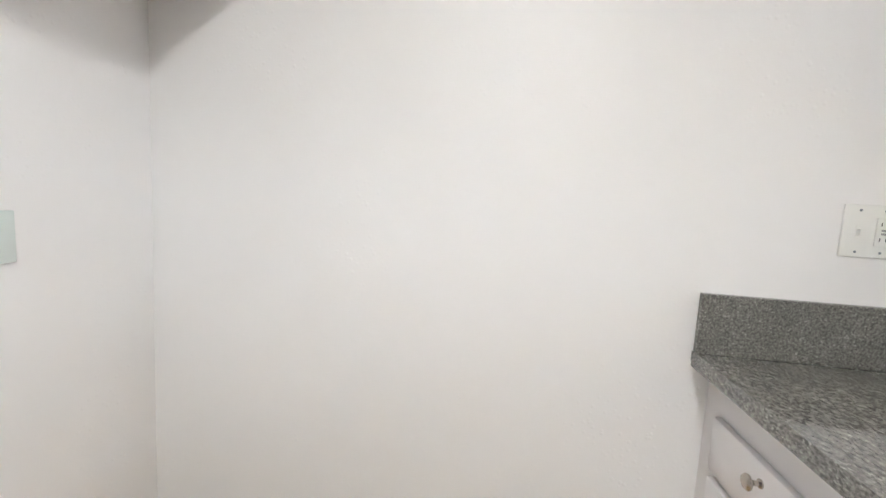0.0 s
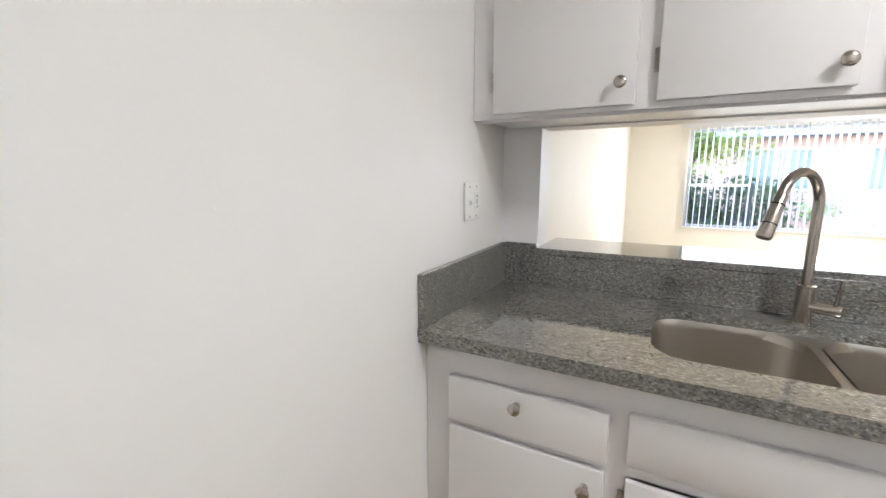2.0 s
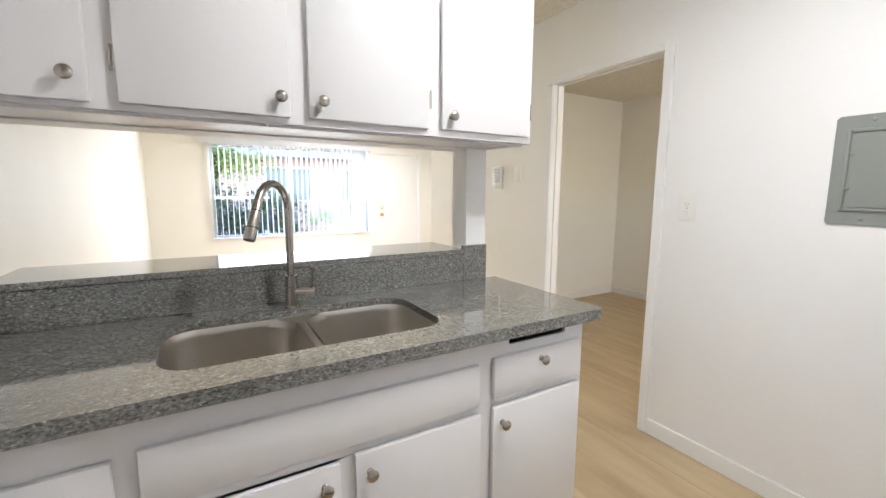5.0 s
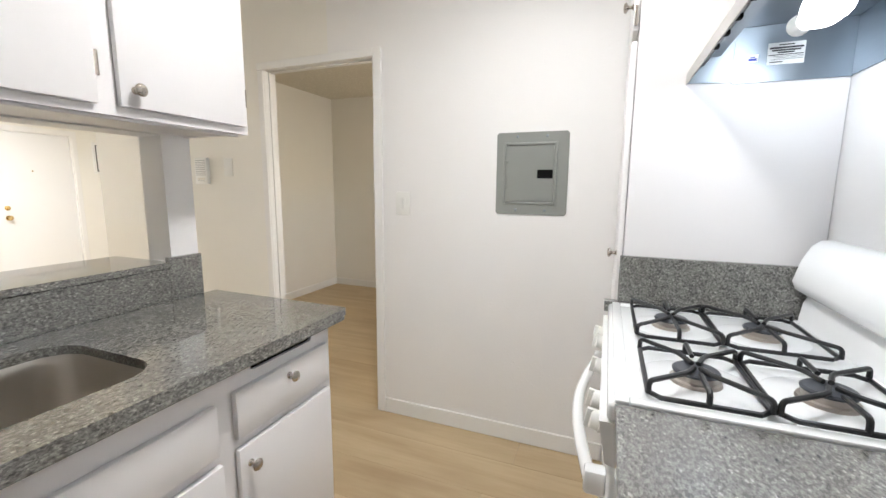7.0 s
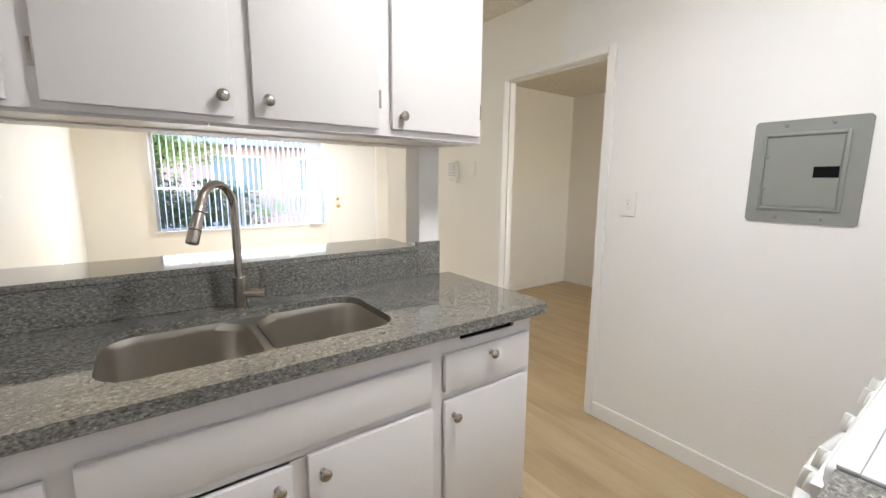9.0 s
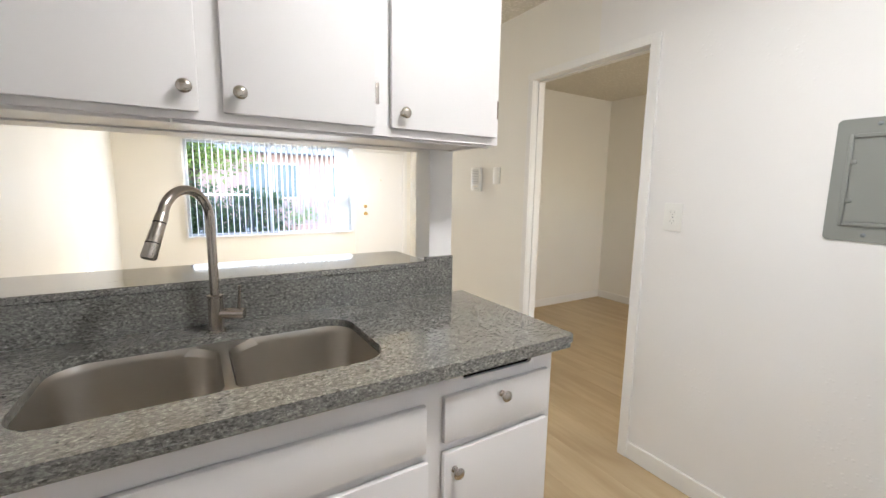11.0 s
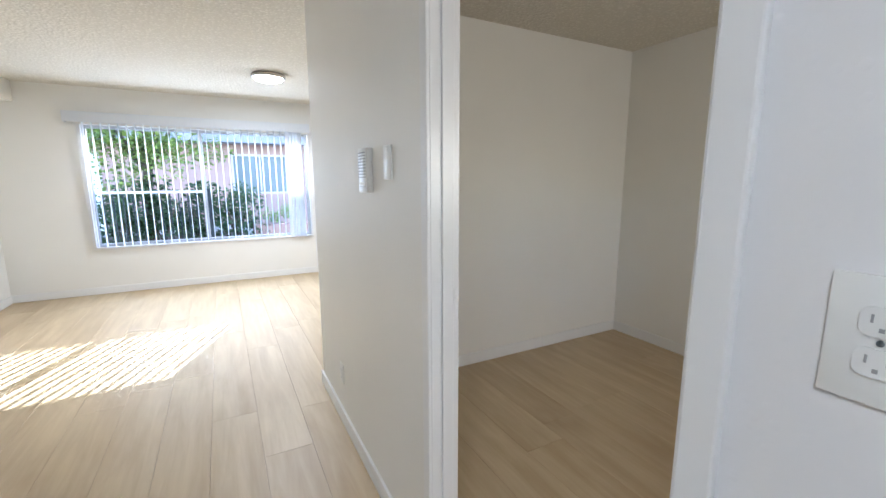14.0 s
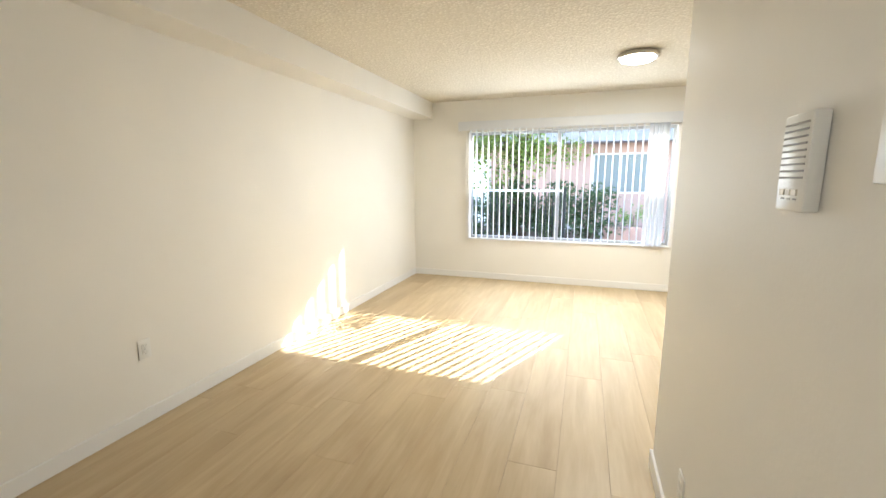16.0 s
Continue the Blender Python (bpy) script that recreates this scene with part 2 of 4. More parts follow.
def add_box(bm, lo, hi, bevel=0.0, segs=2, mat_index=0):
    vs = [bm.verts.new((x, y, z)) for x in (lo[0], hi[0]) for y in (lo[1], hi[1]) for z in (lo[2], hi[2])]
    fs = [bm.faces.new([vs[i] for i in q]) for q in ((0, 1, 3, 2), (4, 6, 7, 5), (0, 4, 5, 1), (2, 3, 7, 6), (0, 2, 6, 4), (1, 5, 7, 3))]
    for fc in fs:
        fc.material_index = mat_index
    if bevel:
        es = {e for fc in fs for e in fc.edges}
        bmesh.ops.bevel(bm, geom=list(es), offset=bevel, segments=segs, profile=0.5, affect="EDGES")
    return bm


def boxes(*specs):
    bm = bmesh.new()
    for s in specs:
        add_box(bm, *s)
    return bm


def box(name, lo, hi, mat, parent=None, bevel=0.0, label="", segs=2):
    return part(name, add_box(bmesh.new(), lo, hi, bevel, segs), mat, parent, label, bevel > 0)


def structure(name, bm, mat, label, category):
    return tagged(part(name, bm, mat), label, category, kind="structure")


def add_lathe(bm, profile, segs=24, m=Matrix()):
    """A turned solid: profile of (radius, height) about z, then moved by m."""
    rings = []
    for r, h in profile:
        if r < 1e-6:
            rings.append([bm.verts.new(m @ Vector((0, 0, h)))])
        else:
            rings.append([bm.verts.new(m @ Vector((r * math.cos(2 * math.pi * i / segs), r * math.sin(2 * math.pi * i / segs), h))) for i in range(segs)])
    for a, b in zip(rings, rings[1:]):
        for i in range(segs):
            j = (i + 1) % segs
            if len(a) == 1 and len(b) > 1:
                bm.faces.new((a[0], b[i], b[j]))
            elif len(b) == 1 and len(a) > 1:
                bm.faces.new((a[i], b[0], a[j]))
            elif len(a) > 1:
                bm.faces.new((a[i], b[i], b[j], a[j]))
    for ring, flip in ((rings[0], True), (rings[-1], False)):
        if len(ring) > 1:
            bm.faces.new(ring[::-1] if flip else ring)
    return bm


def lathe(profile, segs=24, m=Matrix()):
    return add_lathe(bmesh.new(), profile, segs, m)


def add_tube(bm, pts, radius, segs=10, closed=False):
    pts = [Vector(p) for p in pts]
    n = len(pts)
    up = None
    rings = []
    for i, p in enumerate(pts):
        a = pts[i - 1] if (i or closed) else p
        b = pts[(i + 1) % n] if (i < n - 1 or closed) else p
        d = (b - a).normalized()
        if up is None:
            up = d.orthogonal().normalized()
        up = (up - d * up.dot(d)).normalized()
        side = d.cross(up)
        r = radius[i] if isinstance(radius, (list, tuple)) else radius
        rings.append([bm.verts.new(p + (up * math.cos(t) + side * math.sin(t)) * r) for t in (2 * math.pi * k / segs for k in range(segs))])
    pairs = list(zip(rings, rings[1:])) + ([(rings[-1], rings[0])] if closed else [])
    for a, b in pairs:
        for k in range(segs):
            j = (k + 1) % segs
            bm.faces.new((a[k], a[j], b[j], b[k]))
    if not closed:
        bm.faces.new(rings[0][::-1])
        bm.faces.new(rings[-1])
    return bm


def tube(pts, radius, segs=10, closed=False):
    return add_tube(bmesh.new(), pts, radius, segs, closed)


def rounded(pts, r, steps=5):
    """A polyline with its inner corners rounded."""
    pts = [Vector(p) for p in pts]
    out = [pts[0]]
    for a, b, c in zip(pts, pts[1:], pts[2:]):
        u, v = (a - b), (c - b)
        k = min(r, u.length * 0.45, v.length * 0.45)
        p, q = b + u.normalized() * k, b + v.normalized() * k
        for i in range(steps + 1):
            t = i / steps
            out.append(p * (1 - t) ** 2 + b * 2 * t * (1 - t) + q * t * t)
    return out + [pts[-1]]


def round_rect(x0, y0, x1, y1, r, steps=6):
    out = []
    for cx, cy, a0 in ((x1 - r, y1 - r, 0), (x0 + r, y1 - r, 90), (x0 + r, y0 + r, 180), (x1 - r, y0 + r, 270)):
        for i in range(steps + 1):
            a = math.radians(a0 + 90 * i / steps)
            out.append((cx + r * math.cos(a), cy + r * math.sin(a)))
    return out


def loft(loops, cap_start=False, cap_end=True):
    bm = bmesh.new()
    rings = [[bm.verts.new(p) for p in lp] for lp in loops]
    n = len(rings[0])
    for a, b in zip(rings, rings[1:]):
        for i in range(n):
            j = (i + 1) % n
            bm.faces.new((a[i], a[j], b[j], b[i]))
    if cap_start:
        bm.faces.new(rings[0][::-1])
    if cap_end:
        bm.faces.new(rings[-1])
    return bm


def slab_with_hole(outer, hole, z0, z1):
    bm = bmesh.new()
    edges = []
    for lp in (outer, hole):
        vs = [bm.verts.new((x, y, z1)) for x, y in lp]
        edges += [bm.edges.new((vs[i], vs[(i + 1) % len(vs)])) for i in range(len(vs))]
    bmesh.ops.triangle_fill(bm, use_beauty=True, use_dissolve=False, edges=edges, normal=(0, 0, 1))
    out = bmesh.ops.extrude_face_region(bm, geom=bm.faces[:])
    bmesh.ops.translate(bm, verts=[v for v in out["geom"] if isinstance(v, bmesh.types.BMVert)], vec=(0, 0, z0 - z1))
    return bm


# ---- plan ----
X2, YW, YB, YN, XE, ZC = 2.73, 5.77, -2.06, 2.2, 5.35, 2.44  # door wall, window wall, back wall, room wall, far wall, ceiling
YA = -2.2  # back of the recess beside the stove counter
D0, D1, DH = -0.249, 0.525, 2.023  # doorway in the door wall
W0, W1, WZ0, WZ1 = 0.82, 3.355, 0.575, 2.02  # window
F0, F1, FH = 3.45, 4.39, 2.02  # front door
PX0, PX1, PZ0, PZ1 = 0.147, 1.725, 1.03, 1.499  # pass-through

structure("wall_left_kitchen", boxes(((-0.12, YA - 0.12, 0), (0, 0.08, ZC))), WHITE, "white painted plaster wall beside the sink counter", "wall")
structure("wall_left_living", boxes(((-0.12, 0.08, 0), (0, YW + 0.15, ZC))), CREAM, "cream painted plaster wall with sun on it", "wall")
# The hole at x 3.8 to 4.4 is unseen, added for the fill lamp
structure("wall_back", boxes(((0, YA - 0.12, 0), (0.92, YA, ZC)), ((0.92, YA - 0.12, 0), (3.8, YB, ZC)), ((3.8, YA - 0.12, 0), (4.4, YB, 1.3)), ((3.8, YA - 0.12, 1.7), (4.4, YB, ZC)), ((4.4, YA - 0.12, 0), (XE, YB, ZC))), WHITE, "white painted plaster wall behind the stove", "wall")
structure("wall_east", boxes(((XE, YA - 0.12, 0), (XE + 0.12, YW + 0.15, ZC))), CREAM, "cream painted plaster wall of the far side", "wall")
wsm = slab_with_hole([(0, 0), (1.832, 0), (1.832, ZC), (0, ZC)], [(PX0, PZ0), (PX1, PZ0), (PX1, PZ1), (PX0, PZ1)], 0.0, 0.12)
bmesh.ops.transform(wsm, matrix=Matrix(((1, 0, 0, 0), (0, 0, -1, 0.14), (0, 1, 0, 0), (0, 0, 0, 1))), verts=wsm.verts)
structure("wall_sink", wsm, WHITE, "white half wall with a pass-through over the sink", "wall")
structure("wall_door_kitchen", boxes(((X2, YB, 0), (X2 + 0.085, D0, ZC)), ((X2, D0, DH), (X2 + 0.085, 0.05, ZC))), WHITE, "white painted wall with a doorway", "wall")
structure("wall_door_living", boxes(((X2, D1, 0), (X2 + 0.085, YN - 0.23, ZC)), ((X2, 0.05, DH), (X2 + 0.085, D1, ZC))), CREAM, "cream painted wall past the doorway", "wall")
structure("wall_room", boxes(((X2, YN - 0.23, 0), (XE, YN, ZC))), CREAM, "cream painted wall between room and living room", "wall")
structure("wall_window", boxes(((0, YW, 0), (W0, YW + 0.15, ZC)), ((W0, YW, 0), (W1, YW + 0.15, WZ0)), ((W0, YW, WZ1), (W1, YW + 0.15, ZC)), ((W1, YW, 0), (F0, YW + 0.15, ZC)),
                               ((F0, YW, FH), (F1, YW + 0.15, ZC)), ((F1, YW, 0), (XE, YW + 0.15, ZC))), CREAM, "cream painted wall with a wide window and the front door", "wall")
structure("ceiling", boxes(((-0.12, YA - 0.12, ZC), (XE + 0.12, YW + 0.15, ZC + 0.12))), POPCORN, "cream popcorn-textured ceiling", "ceiling")
structure("ceiling_beam", boxes(((0, 0.14, 2.225), (0.29, YW, ZC))), CREAM, "cream boxed beam along the wall under the ceiling", "beam")
floor = structure("floor", boxes(((-0.12, YA - 0.12, -0.12), (XE + 0.12, YW + 0.15, -0.006))), SEAM, "pale oak vinyl plank floor", "floor")


def baseboard(name, a, b, side, height=0.088, thick=0.014):
    """A run of baseboard from a to b on a wall; side is the way it stands off."""
    (x0, y0), (x1, y1) = a, b
    lo = (min(x0, x1, x0 + side[0] * thick), min(y0, y1, y0 + side[1] * thick), 0)
    hi = (max(x0, x1, x0 + side[0] * thick), max(y0, y1, y0 + side[1] * thick), height)
    return structure(name, add_box(bmesh.new(), lo, hi, 0.004, 2), TRIM, "white painted baseboard along the wall", "baseboard")


baseboard("baseboard", (X2, -1.49), (X2, D0 - 0.045), (-1, 0))
baseboard("baseboard", (X2, D1 + 0.031), (X2, YN), (-1, 0))
baseboard("baseboard", (X2 - 0.014, YN), (XE, YN), (0, 1))
baseboard("baseboard", (0, 0.142), (0, YW - 0.015), (1, 0))
baseboard("baseboard", (0, YW), (F0 - 0.062, YW), (0, -1))
baseboard("baseboard", (F1 + 0.062, YW), (XE, YW), (0, -1))
baseboard("baseboard", (XE, YN + 0.015), (XE, YW - 0.015), (-1, 0))
baseboard("baseboard", (X2 + 0.085, YN - 0.23), (XE - 0.015, YN - 0.23), (0, -1))
baseboard("baseboard", (XE, YB), (XE, YN - 0.23), (-1, 0))
baseboard("baseboard", (0.147, 0.14), (1.832, 0.14), (0, 1))

# ---- doorway trim ----
trim = structure("trim", boxes(((X2 - 0.016, D0 - 0.044, 0), (X2, D0 + 0.004, 2.054), 0.004), ((X2 - 0.016, D1 - 0.010, 0), (X2, D1 + 0.030, 2.010), 0.004),
                               ((X2 - 0.016, D0 + 0.004, DH - 0.012), (X2, D1 + 0.034, 2.054), 0.004)), TRIM, "white painted door casing round the open doorway", "door trim")
part("jamb", boxes(((X2 - 0.005, D0, 0), (X2 + 0.090, D0 + 0.012, DH), 0.002), ((X2 - 0.005, D1 - 0.012, 0), (X2 + 0.090, D1, DH), 0.002),
                   ((X2 - 0.005, D0 + 0.012, DH - 0.012), (X2 + 0.090, D1 - 0.012, DH), 0.002)), TRIM, trim)
part("door_stop", boxes(((X2 + 0.030, D0 + 0.012, 0), (X2 + 0.068, D0 + 0.018, DH - 0.012), 0.002), ((X2 + 0.030, D1 - 0.020, 0), (X2 + 0.068, D1 - 0.012, DH - 0.012), 0.002),
                        ((X2 + 0.030, D0 + 0.018, DH - 0.020), (X2 + 0.068, D1 - 0.020, DH - 0.012), 0.002)), TRIM, trim)

# ---- sink counter ----
KNOB_MESH = mesh_of("knob", lathe([(0.0095, 0), (0.0095, 0.003), (0.0055, 0.006), (0.005, 0.014), (0.009, 0.018), (0.0155, 0.022), (0.0165, 0.026), (0.013, 0.030), (0.006, 0.0315), (0, 0.032)], 20), NICKEL, True)


HINGE_MESH = mesh_of("hinge", add_tube(add_box(bmesh.new(), (-0.011, -0.002, -0.03), (0.0, 0.002, 0.03), 0.0008), [(0, -0.004, -0.03), (0, -0.004, 0.03)], 0.004, 8), NICKEL, True)


def hinge(parent, x, y, z, rz=0):
    o = part("hinge", HINGE_MESH, None, parent, "small steel cabinet hinge")
    o.matrix_basis = pose(x, y, z, 0, 0, rz)
    return o


def front(name, parent, x0, x1, z0, z1, y, knob_at=None, tilt=0.0):
    """An overlay door or drawer front, with eased edges; y is the face of the frame that it lies on."""
    o = box(name, (x0, y - 0.019, z0), (x1, y - 0.001, z1), CABINET, parent, 0.004)
    if tilt:
        mid = Vector(((x0 + x1) / 2, y, (z0 + z1) / 2))
        o.matrix_basis = Matrix.Translation(mid) @ pose(0, 0, 0, 0, tilt, 0) @ Matrix.Translation(-mid)
    if knob_at:
        k = part("knob", KNOB_MESH, None, o, "brushed nickel mushroom knob")
        k.matrix_basis = pose(knob_at[0], y - 0.019, knob_at[1], 90, 0, 0)
    return o


base = thing("sink_base_cabinet", (0.91, -0.3, 0), "white painted base cabinet under the sink with nickel knobs", "cabinet")
YF = -0.582
BX = 1.832
for name, lo, hi in (("side_panel", (0.002, YF + 0.02, 0.1), (0.02, 0.018, 0.868)), ("side_panel", (BX - 0.018, YF + 0.02, 0.0), (BX, 0.018, 0.868)),
                     ("back_panel", (0.02, 0.004, 0.1), (BX - 0.018, 0.018, 0.868)), ("bottom_panel", (0.02, YF + 0.02, 0.1), (BX - 0.018, 0.004, 0.118))):
    part(name, boxes((lo, hi)), CABINET, base)
part("face_frame", boxes(((0.002, YF, 0.1), (0.1, YF + 0.02, 0.870)), ((BX - 0.045, YF, 0.1), (BX, YF + 0.02, 0.870)), ((0.1, YF, 0.1), (BX - 0.045, YF + 0.02, 0.13)), ((0.1, YF, 0.625), (0.56, YF + 0.02, 0.68)), ((0.56, YF, 0.630), (1.36, YF + 0.02, 0.68)), ((1.36, YF, 0.625), (BX - 0.045, YF + 0.02, 0.68)),
                         ((0.1, YF, 0.775), (1.485, YF + 0.02, 0.870)), ((1.755, YF, 0.775), (BX - 0.045, YF + 0.02, 0.870)), ((1.485, YF, 0.775), (1.755, YF + 0.02, 0.825)), ((1.485, YF, 0.862), (1.755, YF + 0.02, 0.870)),
                         ((0.47, YF, 0.13), (0.56, YF + 0.02, 0.625)), ((0.47, YF, 0.68), (0.56, YF + 0.02, 0.775)), ((1.36, YF, 0.13), (1.45, YF + 0.02, 0.625)), ((1.36, YF, 0.68), (1.45, YF + 0.02, 0.775)),
                         ((0.945, YF, 0.13), (0.995, YF + 0.02, 0.625))), CABINET, base)
box("toe_kick", (0.02, YF + 0.07, 0), (BX - 0.018, YF + 0.085, 0.1), CABINET, base)
# Black plate behind the slot; the recess's shade is put into its colour
box("slot", (1.486, YF + 0.0105, 0.826), (1.754, YF + 0.019, 0.861), BLACK, base, label="black plate painted as shade in the pull-out board recess")
sm = slab_with_hole([(1.485, 0.825), (1.755, 0.825), (1.755, 0.862), (1.485, 0.862)], round_rect(1.498, 0.831, 1.745, 0.852, 0.0104, 5), 0.0, 0.01)
bmesh.ops.transform(sm, matrix=Matrix(((1, 0, 0, 0), (0, 0, -1, YF + 0.01), (0, 1, 0, 0), (0, 0, 0, 1))), verts=sm.verts)
part("slot_surround", sm, CABINET, base)
front("drawer", base, 0.08, 0.498, 0.650, 0.781, YF, (0.278, 0.743), -0.4)
front("false_front", base, 0.54, 1.376, 0.662, 0.795, YF)
front("drawer", base, 1.43, 1.805, 0.671, 0.804, YF, (1.62, 0.770), -0.3)
front("door", base, 0.083, 0.495, 0.115, 0.630, YF, (0.453, 0.577))
front("door", base, 0.542, 0.947, 0.115, 0.626, YF, (0.907, 0.577))
front("door", base, 0.987, 1.383, 0.115, 0.634, YF, (1.024, 0.578))
front("door", base, 1.43, 1.812, 0.115, 0.642, YF, (1.463, 0.589))
hinge(base, 0.538, YF - 0.004, 0.56)
hinge(base, 0.538, YF - 0.004, 0.2)

SX0, SX1, SY0, SY1 = 0.568, 1.318, -0.512, -0.125
hole = round_rect(SX0, SY0, SX1, SY1, 0.085, 8)
edge = [(0.001, -0.632), (1.862, -0.632)] + [(1.862 + 0.018 * math.sin(a), -0.614 - 0.018 * math.cos(a)) for a in (0.4, 0.8, 1.2, 1.57)] + [(1.88, 0.0), (1.832, 0.0), (0.001, 0.0)]
counter = thing("sink_countertop", (0.94, -0.3, 0.87), "polished speckled grey granite countertop with a sink cutout", "countertop")
part("slab", slab_with_hole(edge, hole, 0.886, 0.910), GRANITE, counter)
part("front_edge", boxes(((0.001, -0.6315, 0.870), (1.862, -0.600, 0.8862), 0.003), ((1.845, -0.600, 0.870), (1.8795, 0.0, 0.8862), 0.003)), GRANITE, counter)
part("backsplash", boxes(((0.021, -0.001, 0.9102), (1.70, 0.019, 1.030), 0.0015), ((0.021, -0.001, 1.0305), (PX0, 0.019, 1.067), 0.0015), ((1.70, -0.002, 0.9102), (1.828, 0.019, 1.068), 0.002)), GRANITE, counter)
part("side_splash", boxes(((0.001, -0.630, 0.9102), (0.020, 0.019, 1.063), 0.002)), GRANITE_HONED, counter)
ledge = thing("bar_ledge", (0.93, 0.15, 1.03), "polished grey granite ledge on the pass-through", "ledge")
part("slab", add_box(bmesh.new(), (PX0 + 0.002, -0.006, 1.0312), (PX1 - 0.018, 0.31, 1.053), 0.002), GRANITE, ledge)
part("filler", boxes(((PX1 - 0.018, 0.02, 1.0302), (PX1 - 0.0005, 0.13, 1.05), 0.001)), TRIM, ledge)

sink = thing("double_sink", (0.94, -0.32, 0.7), "undermounted brushed steel double bowl sink", "sink")


def bowl(x0, x1):
    y0, y1, r = SY0 - 0.004, SY1 + 0.004, 0.085
    zs = [(0.8852, 0.0, r), (0.878, 0.002, r), (0.86, 0.005, r), (0.74, 0.012, r), (0.712, 0.022, r * 0.95), (0.70, 0.05, r * 0.8)]
    lp = []
    for z, k, rr in zs:
        lp.append([(x, y, z) for x, y in round_rect(x0 + k, y0 + k, x1 - k, y1 - k, rr, 8)])
    return loft(lp)


part("bowl", bowl(SX0 - 0.004, 0.930), STEEL, sink, smooth=True)
part("bowl", bowl(0.958, SX1 + 0.004), STEEL, sink, smooth=True)


def divider():
    lp = []
    for y in np.linspace(SY0 - 0.002, SY1 + 0.002, 24):
        f = abs((y - (SY0 + SY1) / 2) / ((SY1 - SY0) / 2))
        w = 0.014 + 0.07 * max(0, f - 0.56) ** 1.6 * 4.5
        lp.append([(0.944 - w, y, 0.862), (0.944 - w * 0.8, y, 0.8835), (0.944 - w * 0.3, y, 0.8868), (0.944 + w * 0.3, y, 0.8868), (0.944 + w * 0.8, y, 0.8835), (0.944 + w, y, 0.862)])
    return loft(lp, True, True)


part("divider", divider(), STEEL, sink, smooth=True)
for cx in (0.747, 1.138):
    d = part("drain", lathe([(0.0, 0.702), (0.03, 0.702), (0.034, 0.7035), (0.043, 0.7045), (0.045, 0.702), (0.045, 0.7002)], 28), STEEL, sink, "round steel drain strainer", True)
    d.matrix_basis = Matrix.Translation((cx, -0.30, 0))

faucet = thing("kitchen_faucet", (0.935, -0.09, 0.91), "brushed nickel gooseneck pull-down faucet with side lever", "faucet")
FX, FY = 0.935, -0.090
part("base", lathe([(0.025, 0.9105), (0.025, 0.916), (0.0215, 0.919), (0.0205, 1.018), (0.0235, 1.020), (0.0235, 1.024), (0.0155, 1.026)], 28, Matrix.Translation((FX, FY, 0))), NICKEL, faucet, smooth=True)
arc = [(FX, FY, z) for z in (1.02, 1.10, 1.18, 1.245)]
ca, cr = math.radians(231), 0.087
for i in range(1, 19):
    a = math.pi * i / 20
    d = cr * (1 - math.cos(a))
    arc.append((FX + d * math.cos(ca), FY + d * math.sin(ca), 1.245 + cr * math.sin(a)))
end = Vector(arc[-1])
way = (end - Vector(arc[-3])).normalized()
part("neck", tube(arc, 0.0128, 16), NICKEL, faucet, smooth=True)
head = part("spray_head", tube([end - way * 0.004, end + way * 0.002, end + way * 0.045, end + way * 0.05, end + way * 0.112, end + way * 0.116], [0.0132, 0.0146, 0.0152, 0.0158, 0.0176, 0.0155], 18), NICKEL, faucet, smooth=True)
part("spray_ring", tube([end + way * 0.022, end + way * 0.0245], [0.0153, 0.0153], 18), BLACK, head, "dark seam of the spray head")
part("spray_ring", tube([end + way * 0.076, end + way * 0.0785], [0.0171, 0.0171], 18), BLACK, head, "dark seam of the spray head")
part("valve", tube([(FX + 0.012, FY - 0.005, 0.966), (FX + 0.070, FY - 0.031, 0.966), (FX + 0.074, FY - 0.033, 0.966)], [0.0165, 0.0165, 0.0145], 18), NICKEL, faucet, smooth=True)
part("lever", tube([(FX + 0.060, FY - 0.027, 0.978), (FX + 0.064, FY - 0.031, 1.03), (FX + 0.065, FY - 0.033, 1.052)], [0.0052, 0.0046, 0.0042], 10), NICKEL, faucet, smooth=True)

# ---- wall cabinets ----
UY, UZ = -0.275, 1.50
upper = thing("wall_cabinet", (0.91, -0.13, UZ), "white painted wall cabinet over the pass-through with four doors", "cabinet")
for name, lo, hi in (("side_panel", (0.002, UY + 0.02, UZ + 0.012), (0.02, 0.018, ZC - 0.004)), ("side_panel", (BX - 0.022, UY + 0.02, UZ), (BX - 0.004, 0.14, ZC - 0.004)),
                     ("bottom_panel", (0.02, UY + 0.02, UZ + 0.004), (BX - 0.022, 0.0185, UZ + 0.02)), ("back_panel", (0.02, 0.004, UZ + 0.028), (BX - 0.022, 0.018, ZC - 0.004))):
    part(name, boxes((lo, hi)), CABINET, upper)
part("face_frame", boxes(((0.002, UY, UZ), (0.105, UY + 0.02, ZC - 0.004)), ((BX - 0.044, UY, UZ), (BX - 0.002, UY + 0.02, ZC - 0.004)), ((0.105, UY, UZ), (BX - 0.044, UY + 0.02, UZ + 0.05)), ((0.105, UY, ZC - 0.06), (BX - 0.044, UY + 0.02, ZC - 0.004)),
                         ((0.46, UY, UZ + 0.05), (0.55, UY + 0.02, ZC - 0.06)), ((0.91, UY, UZ + 0.05), (0.995, UY + 0.02, ZC - 0.06)), ((1.35, UY, UZ + 0.05), (1.44, UY + 0.02, ZC - 0.06))), CABINET, upper)
part("bottom_strip", boxes(((0.02, UY + 0.021, UZ - 0.008), (0.86, UY + 0.04, UZ + 0.0035), 0.002), ((0.865, UY + 0.021, UZ - 0.008), (BX - 0.023, UY + 0.04, UZ + 0.0035), 0.002)), CABINET, upper)
